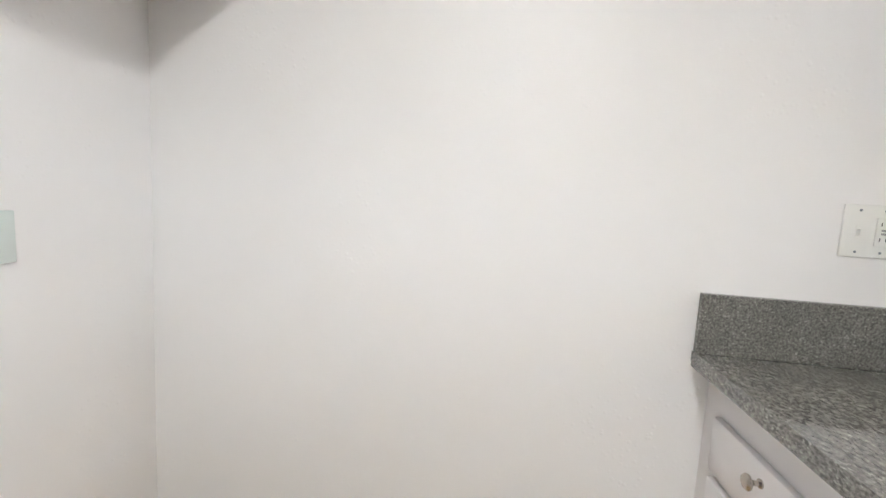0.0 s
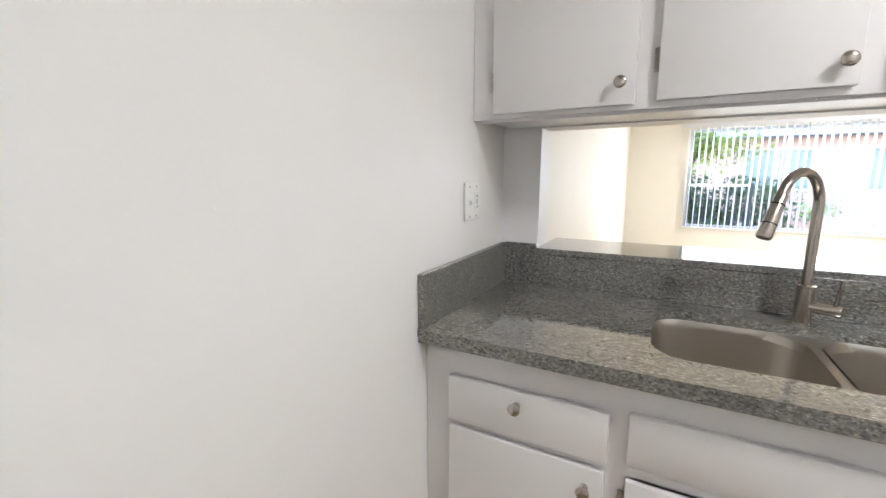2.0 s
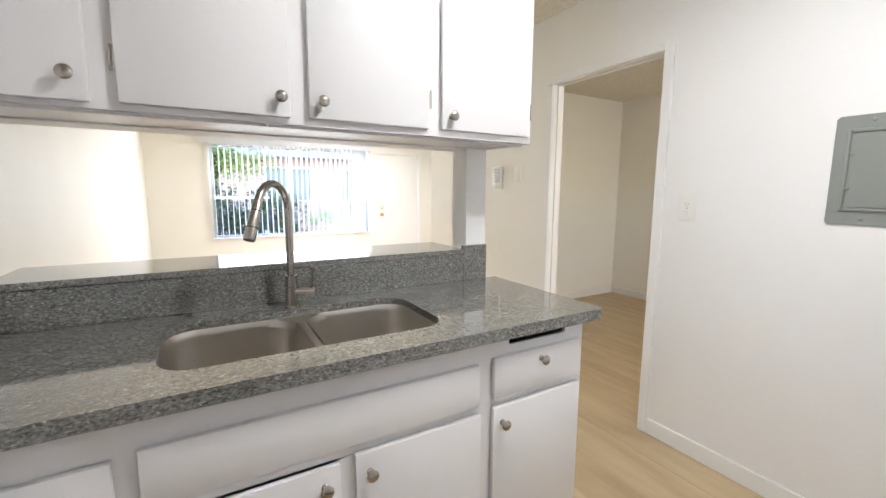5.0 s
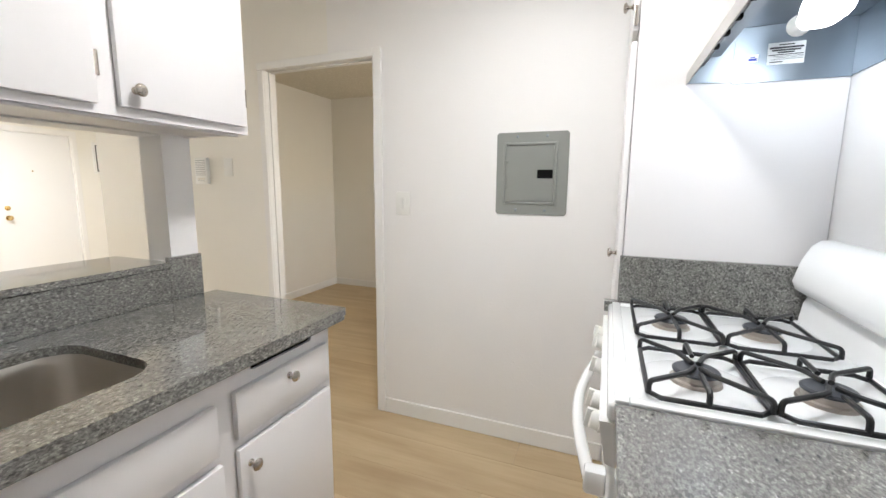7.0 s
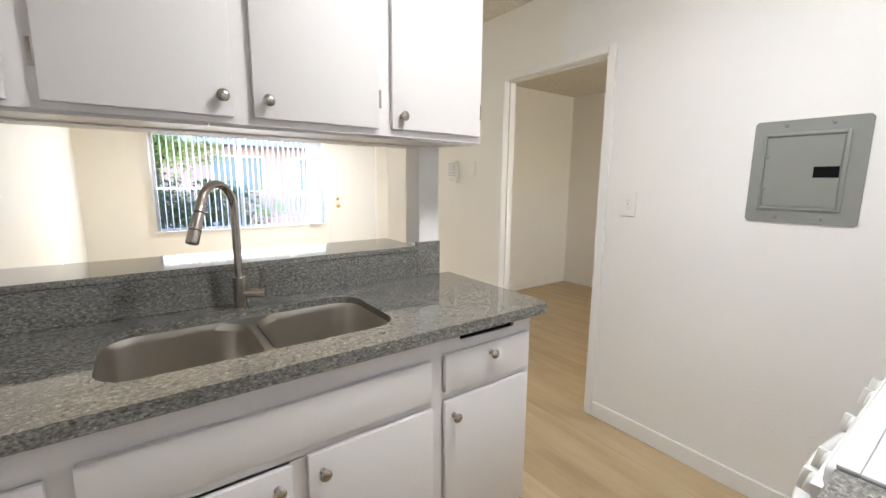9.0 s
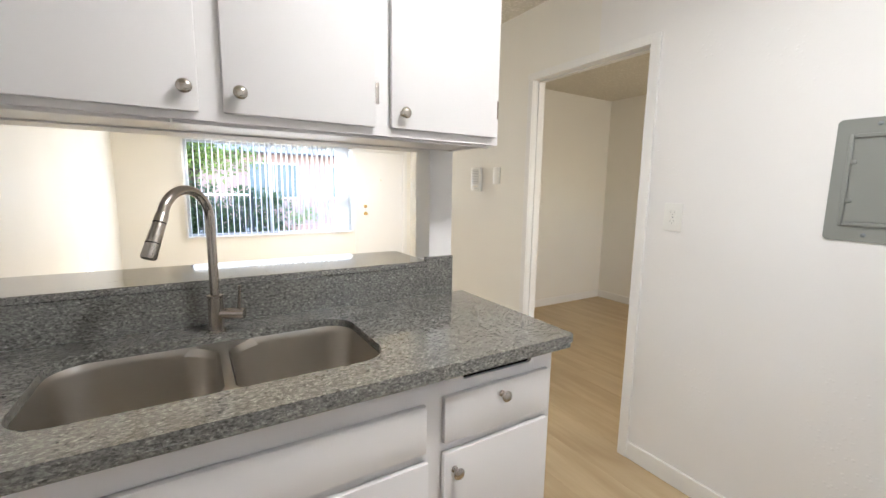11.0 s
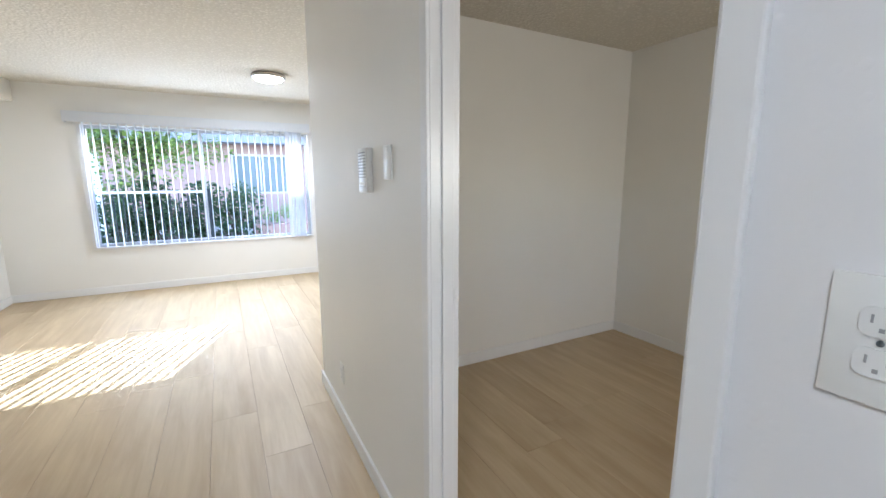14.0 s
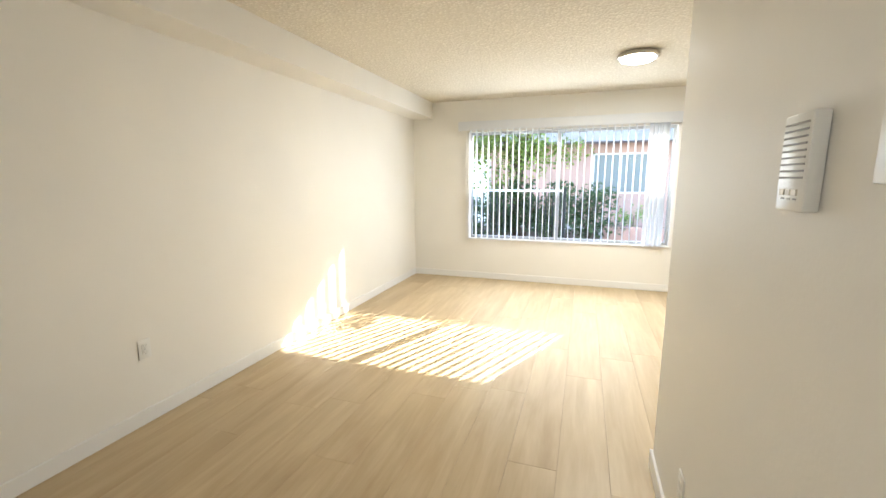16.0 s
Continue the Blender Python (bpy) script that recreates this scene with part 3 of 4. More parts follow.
for x0, x1, kx, z0 in ((0.073, 0.477, 0.441, 1.512), (0.529, 0.921, 0.893, 1.517), (0.973, 1.367, 1.009, 1.521), (1.417, 1.812, 1.453, 1.524)):
    front("door", upper, x0, x1, z0, ZC - 0.03, UY, (kx, 1.568))
hinge(upper, 0.071, UY - 0.004, 1.61)
hinge(upper, 0.528, UY - 0.004, 1.62)
hinge(upper, 1.371, UY - 0.004, 1.62, 180)
hinge(upper, 1.816, UY - 0.004, 1.62, 180)

# ---- stove side ----
RX0, RX1, RYF, RYB = 1.492, 2.212, -1.475, -2.057  # range
PX = 2.245  # side of the tall cabinet
back_base = thing("stove_base_cabinet", (1.22, -1.8, 0), "white painted base cabinet beside the stove", "cabinet")
part("body", boxes(((0.95, YB + 0.002, 0.1), (1.484, -1.535, 0.893), 0.002)), CABINET, back_base)
box("toe_kick", (0.95, YB + 0.002, 0), (1.484, -1.60, 0.0995), CABINET, back_base)


def front_y(name, parent, x0, x1, z0, z1, y, knob_at=None):
    """A front that faces +y."""
    o = box(name, (x0, y + 0.001, z0), (x1, y + 0.019, z1), CABINET, parent, 0.004)
    if knob_at:
        k = part("knob", KNOB_MESH, None, o, "brushed nickel mushroom knob")
        k.matrix_basis = pose(knob_at[0], y + 0.019, knob_at[1], -90, 0, 0)
    return o


front_y("drawer", back_base, 1.0, 1.44, 0.665, 0.80, -1.535, (1.22, 0.75))
front_y("door", back_base, 1.0, 1.44, 0.115, 0.64, -1.535, (1.06, 0.57))
back_top = thing("stove_countertop", (1.22, -1.8, 0.87), "polished speckled grey granite countertop beside the stove", "countertop")
part("slab", add_box(bmesh.new(), (0.93, YB + 0.021, 0.895), (RX0 - 0.004, -1.487, 0.935), 0.003), GRANITE, back_top)
part("backsplash", add_box(bmesh.new(), (0.93, YB + 0.001, 0.9355), (RX0 - 0.004, YB + 0.020, 1.09), 0.002), GRANITE, back_top)
strip = thing("side_countertop", (2.23, -1.8, 0.87), "narrow granite strip and splash between stove and tall cabinet", "countertop")
part("slab", add_box(bmesh.new(), (RX1 + 0.002, YB + 0.001, 0.903), (PX - 0.001, -1.462, 0.941), 0.002), GRANITE, strip)
part("side_splash", add_box(bmesh.new(), (PX - 0.021, YB + 0.001, 0.9415), (PX - 0.001, -1.503, 1.10), 0.002), GRANITE, strip)

pantry = thing("tall_cabinet", (2.48, -1.8, 0), "white painted tall cabinet between stove and wall", "cabinet")
part("body", boxes(((PX, YB + 0.001, 0.0), (X2 - 0.002, -1.512, ZC - 0.003), 0.002)), CABINET, pantry)
front_y("door", pantry, PX + 0.012, X2 - 0.02, 0.11, 1.80, -1.511, (PX + 0.045, 1.10))
front_y("door", pantry, PX + 0.012, X2 - 0.02, 1.83, ZC - 0.03, -1.511, (PX + 0.045, 1.915))
hinge(pantry, PX + 0.008, -1.497, 1.875)

# range
stove = thing("gas_range", (1.85, -1.79, 0), "white enamel gas range with black iron grates", "stove")
part("body", boxes(((RX0, RYB, 0.05), (RX1, -1.52, 0.89), 0.004)), ENAMEL, stove, smooth=True)
part("leg_skirt", boxes(((RX0 + 0.02, RYB + 0.05, 0.0), (RX1 - 0.02, -1.56, 0.05))), BLACK, stove)
ZT = 0.94
top = bmesh.new()
add_box(top, (RX0 - 0.002, RYB, 0.893), (RX1 + 0.001, RYF, ZT - 0.006), 0.010, 3)
part("cooktop", top, ENAMEL, stove, smooth=True)


def rail(x0, y0, x1, y1, w, z0, z1):
    return boxes(((x0, y0, z0), (x1, y0 + w, z1), 0.003), ((x0, y1 - w, z0), (x1, y1, z1), 0.003), ((x0, y0 + w, z0), (x0 + w, y1 - w, z1), 0.003), ((x1 - w, y0 + w, z0), (x1, y1 - w, z1), 0.003))


part("cooktop_rim", rail(RX0, -2.03, RX1, RYF - 0.012, 0.026, ZT - 0.008, ZT), ENAMEL, stove, smooth=True)
part("control_panel", loft([[(x, y, z) for y, z in ((-1.52, 0.795), (-1.477, 0.805), (-1.462, 0.891), (-1.52, 0.892))] for x in (RX0 + 0.002, RX1 - 0.002)], True), ENAMEL, stove)
for kx in (1.57, 1.66, 1.855, 2.04, 2.13):
    k = part("control_knob", add_box(lathe([(0.024, 0), (0.024, 0.004), (0.021, 0.006), (0.0195, 0.022), (0.017, 0.024), (0, 0.0245)], 24), (-0.005, -0.021, 0.02), (0.005, 0.021, 0.034), 0.002), PLASTIC, stove, "white plastic burner knob", True)
    k.matrix_basis = pose(kx, -1.469, 0.848, -80, 0, 0)
part("oven_door", add_box(bmesh.new(), (RX0 + 0.006, -1.519, 0.235), (RX1 - 0.006, -1.482, 0.788), 0.008, 3), ENAMEL, stove, smooth=True)
part("drawer", add_box(bmesh.new(), (RX0 + 0.006, -1.519, 0.065), (RX1 - 0.006, -1.486, 0.225), 0.008, 3), ENAMEL, stove, smooth=True)
hp = [(RX0 + 0.04 + (RX1 - RX0 - 0.08) * i / 20, -1.452 + 0.042 * math.sin(math.pi * i / 20), 0.742) for i in range(21)]
part("oven_handle", tube(hp, 0.014, 12), ENAMEL, stove, "white bowed oven handle", True)
for hx in (RX0 + 0.022, RX1 - 0.058):
    part("handle_bracket", boxes(((hx, -1.483, 0.715), (hx + 0.036, -1.440, 0.768), 0.008)), ENAMEL, stove, smooth=True)
# back panel that leans back and a rounded head
prof = [(-2.0, 0.93), (-2.008, 0.995), (-2.018, 1.015), (-1.985, 1.035), (-1.975, 1.06), (-1.99, 1.12), (-2.01, 1.165), (-2.03, 1.182), (-2.056, 1.185), (-2.056, 0.93)]
part("backguard", loft([[(x, y, z) for y, z in prof] for x in (RX0 + 0.004, RX0 + 0.012, RX1 - 0.012, RX1 - 0.004)], True), ENAMEL, stove, smooth=True)


def burner(x, y):
    b = part("burner", lathe([(0.050, ZT - 0.008), (0.047, ZT + 0.001), (0.041, ZT + 0.003), (0.040, ZT + 0.014), (0.036, ZT + 0.015)], 28, Matrix.Translation((x, y, 0))), BURNER_ALU, stove, "grey aluminium gas burner", True)
    part("burner_cap", lathe([(0.043, ZT + 0.0152), (0.044, ZT + 0.019), (0.040, ZT + 0.0225), (0.02, ZT + 0.0235), (0, ZT + 0.0235)], 28, Matrix.Translation((x, y, 0))), BURNER, b, "dark burner cap", True)
    pan = part("burner_well", lathe([(0.105, ZT - 0.0058), (0.100, ZT - 0.004), (0.06, ZT - 0.0052), (0.0, ZT - 0.0055)], 36, Matrix.Translation((x, y, 0))), ENAMEL, stove, smooth=True)


def grate(x0, x1, y0, y1):
    """A square wire grate: low frame with feet, four fingers that rise and reach towards the burner."""
    g = thing("burner_grate", ((x0 + x1) / 2, (y0 + y1) / 2, ZT), "black enamelled iron burner grate on the stove", "grate", "burner grates")
    zl, zh, r = ZT + 0.0065, ZT + 0.031, 0.0052
    cx, cy = (x0 + x1) / 2, (y0 + y1) / 2
    k = 0.02
    part("frame", tube([(x0 + k, y0, zl), (x1 - k, y0, zl), (x1, y0 + k, zl), (x1, y1 - k, zl), (x1 - k, y1, zl), (x0 + k, y1, zl), (x0, y1 - k, zl), (x0, y0 + k, zl)], r, 8, True), IRON, g, smooth=True)
    h = 0.034
    for sx, sy in ((-1, -1), (1, -1), (1, 1), (-1, 1)):
        ex, ey = (x0 if sx < 0 else x1), (y0 if sy < 0 else y1)
        a = rounded([(ex - sx * 0.012, ey, zl), (ex - sx * 0.012, ey, zh), (cx + sx * 0.05, cy + sy * 0.022, zh), (cx + sx * 0.012, cy + sy * 0.006, zh - 0.003)], 0.016, 4)
        part("finger", tube(a, r, 8), IRON, g, smooth=True)
    for sx in (-1, 1):
        b = rounded([(x0 if sx < 0 else x1, cy, zl), (x0 if sx < 0 else x1, cy, zh), (cx + sx * 0.05, cy, zh - 0.002)], 0.014, 4)
        part("finger", tube(b, r, 8), IRON, g, smooth=True)
    return g


for bx, gx0, gx1 in ((1.648, 1.518, 1.778), (2.015, 1.862, 2.168)):
    for by, gy0, gy1 in ((-1.642, -1.738, -1.545), (-1.858, -1.968, -1.748)):
        burner(bx, by)
        grate(gx0, gx1, gy0, gy1)

# ---- range hood ----
hood = thing("range_hood", (1.85, -1.9, 1.64), "galvanised steel range hood with a lit bulb", "range hood")
HX0, HX1, HYF, HZ, HZT = RX0 - 0.01, PX - 0.002, -1.655, 1.648, 1.80
part("front_lip", boxes(((HX0, HYF - 0.004, HZ), (HX1, HYF, HZ + 0.034), 0.0015)), LIPGREY, hood, "grey painted front lip")
part("front_slope", loft([[(x, y, z) for y, z in ((HYF, HZ + 0.034), (HYF - 0.003, HZ + 0.034), (-1.783, HZT - 0.003), (-1.780, HZT))] for x in (HX0, HX1)], True), ALMOND, hood)
part("top_plate", boxes(((HX0, YB + 0.001, HZT - 0.002), (HX1, -1.78, HZT + 0.001))), GALV, hood)
part("side_panel", boxes(((HX1 - 0.003, YB + 0.001, HZ - 0.008), (HX1 - 0.0005, -1.775, HZT - 0.003))), GALV, hood)
part("side_cheek", loft([[(x, y, z) for y, z in ((HYF - 0.005, HZ + 0.002), (HYF - 0.005, HZ + 0.03), (-1.774, HZT - 0.02), (-1.774, HZ - 0.002))] for x in (HX1 - 0.004, HX1 - 0.001)], True), GALV, hood)
part("side_panel", boxes(((HX0 + 0.0005, YB + 0.001, HZ - 0.008), (HX0 + 0.003, HYF - 0.005, HZT - 0.003))), GALV, hood)
part("back_panel", boxes(((HX0 + 0.004, YB + 0.001, HZ - 0.006), (HX1 - 0.004, YB + 0.004, HZT - 0.003))), GALV, hood)
part("inner_channel", boxes(((HX0 + 0.004, -1.70, HZ + 0.05), (HX1 - 0.005, -1.695, HZ + 0.075), 0.001), ((HX0 + 0.004, -1.70, HZ + 0.075), (HX1 - 0.005, -1.74, HZ + 0.078))), GALV, hood)
for cx in (1.70, 1.80, 1.90, 2.0):
    part("clip", boxes(((cx, -1.692, HZ + 0.035), (cx + 0.018, -1.676, HZ + 0.045), 0.001)), BLACK, hood)


def mesh_filter():
    bm = bmesh.new()
    add_box(bm, (1.53, -2.045, HZT - 0.045), (1.93, -1.90, HZT - 0.03), 0.002)
    for i in range(36):
        add_tube(bm, [(1.535 + i * 0.011, -2.04, HZT - 0.047), (1.535 + i * 0.011 + 0.006, -1.905, HZT - 0.047)], 0.0022, 5)
    for i in range(14):
        add_tube(bm, [(1.535, -2.04 + i * 0.0104, HZT - 0.049), (1.925, -2.04 + i * 0.0104, HZT - 0.049)], 0.0018, 5)
    return bm


part("grease_filter", mesh_filter(), GALV, hood, "woven aluminium grease filter")
BY = -1.875
BZ = 1.732
part("socket", tube([(2.085, BY, BZ + 0.008), (2.03, BY, BZ + 0.003)], [0.026, 0.022], 16), PLASTIC, hood, "white lamp socket", True)
bulb = part("bulb", tube([(x, BY, BZ) for x in (2.035, 2.01, 1.98, 1.945, 1.91, 1.88, 1.858, 1.848)], [0.019, 0.024, 0.035, 0.044, 0.0445, 0.034, 0.018, 0.004], 20), BULB, hood, "lit white bulb", True)
bulb.visible_shadow = False
SXP = HX1 - 0.0036
part("label", boxes(((SXP - 0.0006, -1.945, 1.686), (SXP, -1.857, 1.746))), PAPER, hood, "white printed sticker")
part("sticker", boxes(((SXP - 0.0006, -1.836, 1.697), (SXP, -1.808, 1.719))), PAPER, hood, "small white sticker with a blue mark")
for a, b, z, h in ((0.026, 0.026, 1.738, 0.003), (0.004, 0.004, 1.729, 0.005), (0.010, 0.010, 1.7225, 0.0045), (0.024, 0.024, 1.7165, 0.004), (0.003, 0.003, 1.7115, 0.0022), (0.003, 0.012, 1.7075, 0.001), (0.003, 0.02, 1.7035, 0.001), (0.003, 0.008, 1.6995, 0.001), (0.05, 0.006, 1.6915, 0.003)):
    part("print_bar", boxes(((SXP - 0.0012, -1.945 + a, z), (SXP - 0.0007, -1.857 - b, z + h))), INK, hood)
part("print_mark", boxes(((SXP - 0.0012, -1.832, 1.7015), (SXP - 0.0007, -1.812, 1.708)), ((SXP - 0.0012, -1.828, 1.7095), (SXP - 0.0007, -1.816, 1.7125))), INK_BLUE, hood)
hood_cabinet = thing("hood_cabinet", (1.85, -1.95, 1.81), "white painted cabinet above the range hood", "cabinet")
part("body", boxes(((HX0 + 0.02, YB + 0.001, HZT + 0.003), (PX - 0.003, -1.80, ZC - 0.003), 0.002)), CABINET, hood_cabinet)
front_y("door", hood_cabinet, HX0 + 0.05, (HX0 + PX) / 2 - 0.01, HZT + 0.03, ZC - 0.03, -1.80)
front_y("door", hood_cabinet, (HX0 + PX) / 2 + 0.01, PX - 0.03, HZT + 0.03, ZC - 0.03, -1.80)

recess_cabinet = thing("wall_cabinet", (0.46, -2.05, 1.785), "white painted wall cabinet high over the empty refrigerator space", "cabinet")
part("body", boxes(((0.002, YA + 0.001, 1.785), (0.905, -1.92, ZC - 0.003), 0.002)), CABINET, recess_cabinet)
front_y("door", recess_cabinet, 0.03, 0.445, 1.81, ZC - 0.03, -1.92, (0.40, 1.86))
front_y("door", recess_cabinet, 0.465, 0.88, 1.81, ZC - 0.03, -1.92, (0.51, 1.86))

# ---- breaker panel ----
panel = thing("breaker_panel", (X2, -1.1, 1.2), "grey enamelled steel breaker panel in the wall", "electrical panel")
A0, A1, B0, B1 = -1.272, -0.933, 1.198, 1.588


def chamfered(y0, y1, z0, z1, c, x0, x1):
    lp = [(y0 + c, z0), (y1 - c, z0), (y1, z0 + c), (y1, z1 - c), (y1 - c, z1), (y0 + c, z1), (y0, z1 - c), (y0, z0 + c)]
    return [[(x, y, z) for y, z in lp] for x in (x0, x1)]


part("cover", loft(chamfered(A0, A1, B0, B1, 0.010, X2 - 0.0005, X2 - 0.006), True), GREY_PANEL, panel)
part("raised_frame", boxes(((X2 - 0.014, A0 + 0.05, B0 + 0.05), (X2 - 0.0062, A0 + 0.062, B1 - 0.048), 0.003), ((X2 - 0.014, A1 - 0.046, B0 + 0.05), (X2 - 0.0062, A1 - 0.034, B1 - 0.048), 0.003),
                           ((X2 - 0.014, A0 + 0.062, B0 + 0.05), (X2 - 0.0062, A1 - 0.046, B0 + 0.062), 0.003), ((X2 - 0.014, A0 + 0.062, B1 - 0.060), (X2 - 0.0062, A1 - 0.046, B1 - 0.048), 0.003)), GREY_PANEL, panel, smooth=True)
pdoor = part("door", loft(chamfered(A0 + 0.066, A1 - 0.05, B0 + 0.066, B1 - 0.064, 0.006, X2 - 0.0064, X2 - 0.0115), True), GREY_PANEL, panel)
part("latch_window", boxes(((X2 - 0.0135, A0 + 0.068, 1.372), (X2 - 0.0117, A0 + 0.140, 1.412), 0.0006)), BLACK, pdoor, "black latch recess")
for z in (1.33, 1.452):
    part("hinge_pin", lathe([(0.008, 0), (0.008, 0.003), (0.004, 0.005), (0, 0.005)], 12, pose(X2 - 0.0115, A1 - 0.053, z, 0, -90, 0)), GREY_PANEL, pdoor, smooth=True)
for y in (A0 + 0.1, A1 - 0.1):
    for z in (B0 + 0.022, B1 - 0.02):
        part("screw", lathe([(0.007, 0), (0.007, 0.002), (0.003, 0.0045), (0, 0.0047)], 12, pose(X2 - 0.006, y, z, 0, -90, 0)), GALV, panel, "steel screw head", True)


# ---- plates on walls ----
def wall_plate(name, label, at, turn, w, h, mat, kind, group=""):
    """A cover plate whose local frame is x across, z up and -y out of the wall."""
    t = thing(name, (0, 0, 0), label, "outlet" if "outlet" in name else "switch" if "switch" in name else "wall plate", group)
    part("cover", add_box(bmesh.new(), (-w / 2, -0.006, -h / 2), (w / 2, 0, h / 2), 0.0025, 2), mat, t, smooth=True)
    if kind == "duplex":
        for z in (0.0195, -0.0195):
            f = part("socket_face", loft([[(x, yy, z + q) for x, q in round_rect(-0.0165, -0.014, 0.0165, 0.014, 0.0085, 4)] for yy in (-0.0062, -0.0085)], True), mat, t)
            part("slot", boxes(((-0.0085, -0.0089, z - 0.001), (-0.0065, -0.0086, z + 0.007)), ((0.0065, -0.0089, z - 0.001), (0.0085, -0.0089 + 0.0003, z + 0.006)), ((-0.002, -0.0089, z - 0.009), (0.002, -0.0086, z - 0.005))), GREY_INK, f, "dark socket slots")
        part("screw", lathe([(0.003, 0), (0.003, 0.001), (0, 0.0015)], 10, pose(0, -0.0062, 0, 90, 0, 0)), GALV, t)
    if kind == "switch_gfci":
        part("toggle_plate", boxes(((-0.0335, -0.0075, -0.012), (-0.0235, -0.0062, 0.012), 0.0006)), mat, t)
        part("toggle", boxes(((-0.032, -0.017, -0.010), (-0.025, -0.006, 0.004), 0.0015)), PLASTIC, t, "white toggle")
        part("gfci_face", boxes(((0.007, -0.0085, -0.0335), (0.040, -0.0062, 0.0335), 0.0015)), mat, t)
        for a in (-0.0075, 0.0055):
            for z in (0.014, -0.022):
                part("slot", boxes(((0.0235 + a, -0.0092, z), (0.0235 + a + 0.002, -0.0086, z + 0.008))), INK, t, "dark socket slot")
        part("button", boxes(((0.018, -0.0098, 0.001), (0.029, -0.0086, 0.006), 0.0004), ((0.018, -0.0098, -0.007), (0.029, -0.0086, -0.002), 0.0004)), GREY_INK, t, "small test buttons")
        for x in (-0.0285, 0.0235):
            for z in (-0.049, 0.049):
                part("screw", lathe([(0.003, 0), (0.003, 0.001), (0, 0.0015)], 10, pose(x, -0.0062, z, 90, 0, 0)), GALV, t)
    if kind == "blank":
        for z in (-0.045, 0.045):
            part("screw", lathe([(0.003, 0), (0.003, 0.001), (0, 0.0015)], 10, pose(0, -0.0062, z, 90, 0, 0)), PLASTIC, t)
    t.matrix_basis = pose(*at, *turn)
    return t


wall_plate("switch_and_outlet", "white double wall plate with toggle switch and outlet", (0, -0.280, 1.240), (0, 0, 90), 0.122, 0.124, PLASTIC, "switch_gfci")
wall_plate("wall_outlet", "white duplex outlet on the white wall by the doorway", (X2, -0.414, 1.238), (0, 0, -90), 0.082, 0.124, PLASTIC, "duplex")
wall_plate("blank_plate", "white blank cover plate on the cream wall", (X2, 0.853, 1.445), (0, 0, -90), 0.075, 0.117, PLASTIC, "blank")
wall_plate("low_outlet", "white outlet plate low on the cream wall", (X2, 1.66, 0.305), (0, 0, -90), 0.072, 0.115, PLASTIC, "duplex")
wall_plate("low_outlet", "white outlet low on the cream living room wall", (0, 1.72, 0.44), (0, 0, 90), 0.072, 0.115, PLASTIC, "duplex")
wall_plate("back_switch", "pale wall switch plate beside the refrigerator space", (0.400, YA, 1.122), (0, 0, 180), 0.075, 0.115, PLATE_GREEN, "blank")

inter = thing("intercom", (X2, 1.07, 1.335), "white plastic door intercom with speaker slots and buttons", "intercom")
part("body", add_box(bmesh.new(), (X2 - 0.027, 1.022, 1.335), (X2 - 0.001, 1.130, 1.508), 0.005, 2), PLASTIC, inter, smooth=True)
for i in range(9):
    z = 1.488 - i * 0.0118
    part("speaker_slot", boxes(((X2 - 0.0288, 1.032, z), (X2 - 0.0265, 1.120, z + 0.0035))), GREY_INK, inter)
for y in (1.044, 1.067, 1.090):
    part("button", boxes(((X2 - 0.0305, y, 1.364), (X2 - 0.0265, y + 0.018, 1.375), 0.0008)), ALMOND, inter)
    part("button_label", boxes(((X2 - 0.0275, y + 0.002, 1.356), (X2 - 0.0269, y + 0.016, 1.359))), GREY_INK, inter)


# ---- ceiling lamps ----
def ceiling_lamp(x, y):
    t = thing("ceiling_lamp", (x, y, ZC - 0.09), "round flush ceiling lamp with nickel rim, lit", "ceiling lamp", "flush ceiling lamps")
    m = Matrix.Translation((x, y, 0))
    part("rim", lathe([(0.150, ZC - 0.001), (0.165, ZC - 0.012), (0.165, ZC - 0.038), (0.158, ZC - 0.044), (0.140, ZC - 0.044), (0.139, ZC - 0.038)], 40, m), NICKEL, t, "brushed nickel rim", True)
    d = part("diffuser", lathe([(0.139, ZC - 0.040), (0.132, ZC - 0.056), (0.10, ZC - 0.068), (0.05, ZC - 0.074), (0, ZC - 0.075)], 40, m), DIFFUSER, t, "glowing white diffuser", True)
    d.visible_shadow = False
    return t


ceiling_lamp(2.72, 4.2)
ceiling_lamp(1.6, -1.1)

# ---- window ----
wbm = bmesh.new()
YG = YW + 0.085
for lo, hi in (((W0, YG - 0.03, WZ0), (W1, YG + 0.03, WZ0 + 0.035)), ((W0, YG - 0.03, WZ1 - 0.035), (W1, YG + 0.03, WZ1)), ((W0, YG - 0.03, WZ0 + 0.035), (W0 + 0.035, YG + 0.03, WZ1 - 0.035)), ((W1 - 0.035, YG - 0.03, WZ0 + 0.035), (W1, YG + 0.03, WZ1 - 0.035))):
    add_box(wbm, lo, hi, 0.003)
window = structure("window_1", wbm, ALU_FRAME, "wide sliding window with an aluminium frame", "window")
part("mullion", boxes(((1.985, YG - 0.028, WZ0 + 0.0355), (2.035, YG + 0.02, WZ1 - 0.0355), 0.003)), ALU_FRAME, window)
for x0, x1 in ((W0 + 0.036, 1.984), (2.036, W1 - 0.036)):
    g = part("pane", boxes(((x0, YG - 0.002, WZ0 + 0.036), (x1, YG + 0.002, WZ1 - 0.036))), GLASS, window)
    g.visible_shadow = False
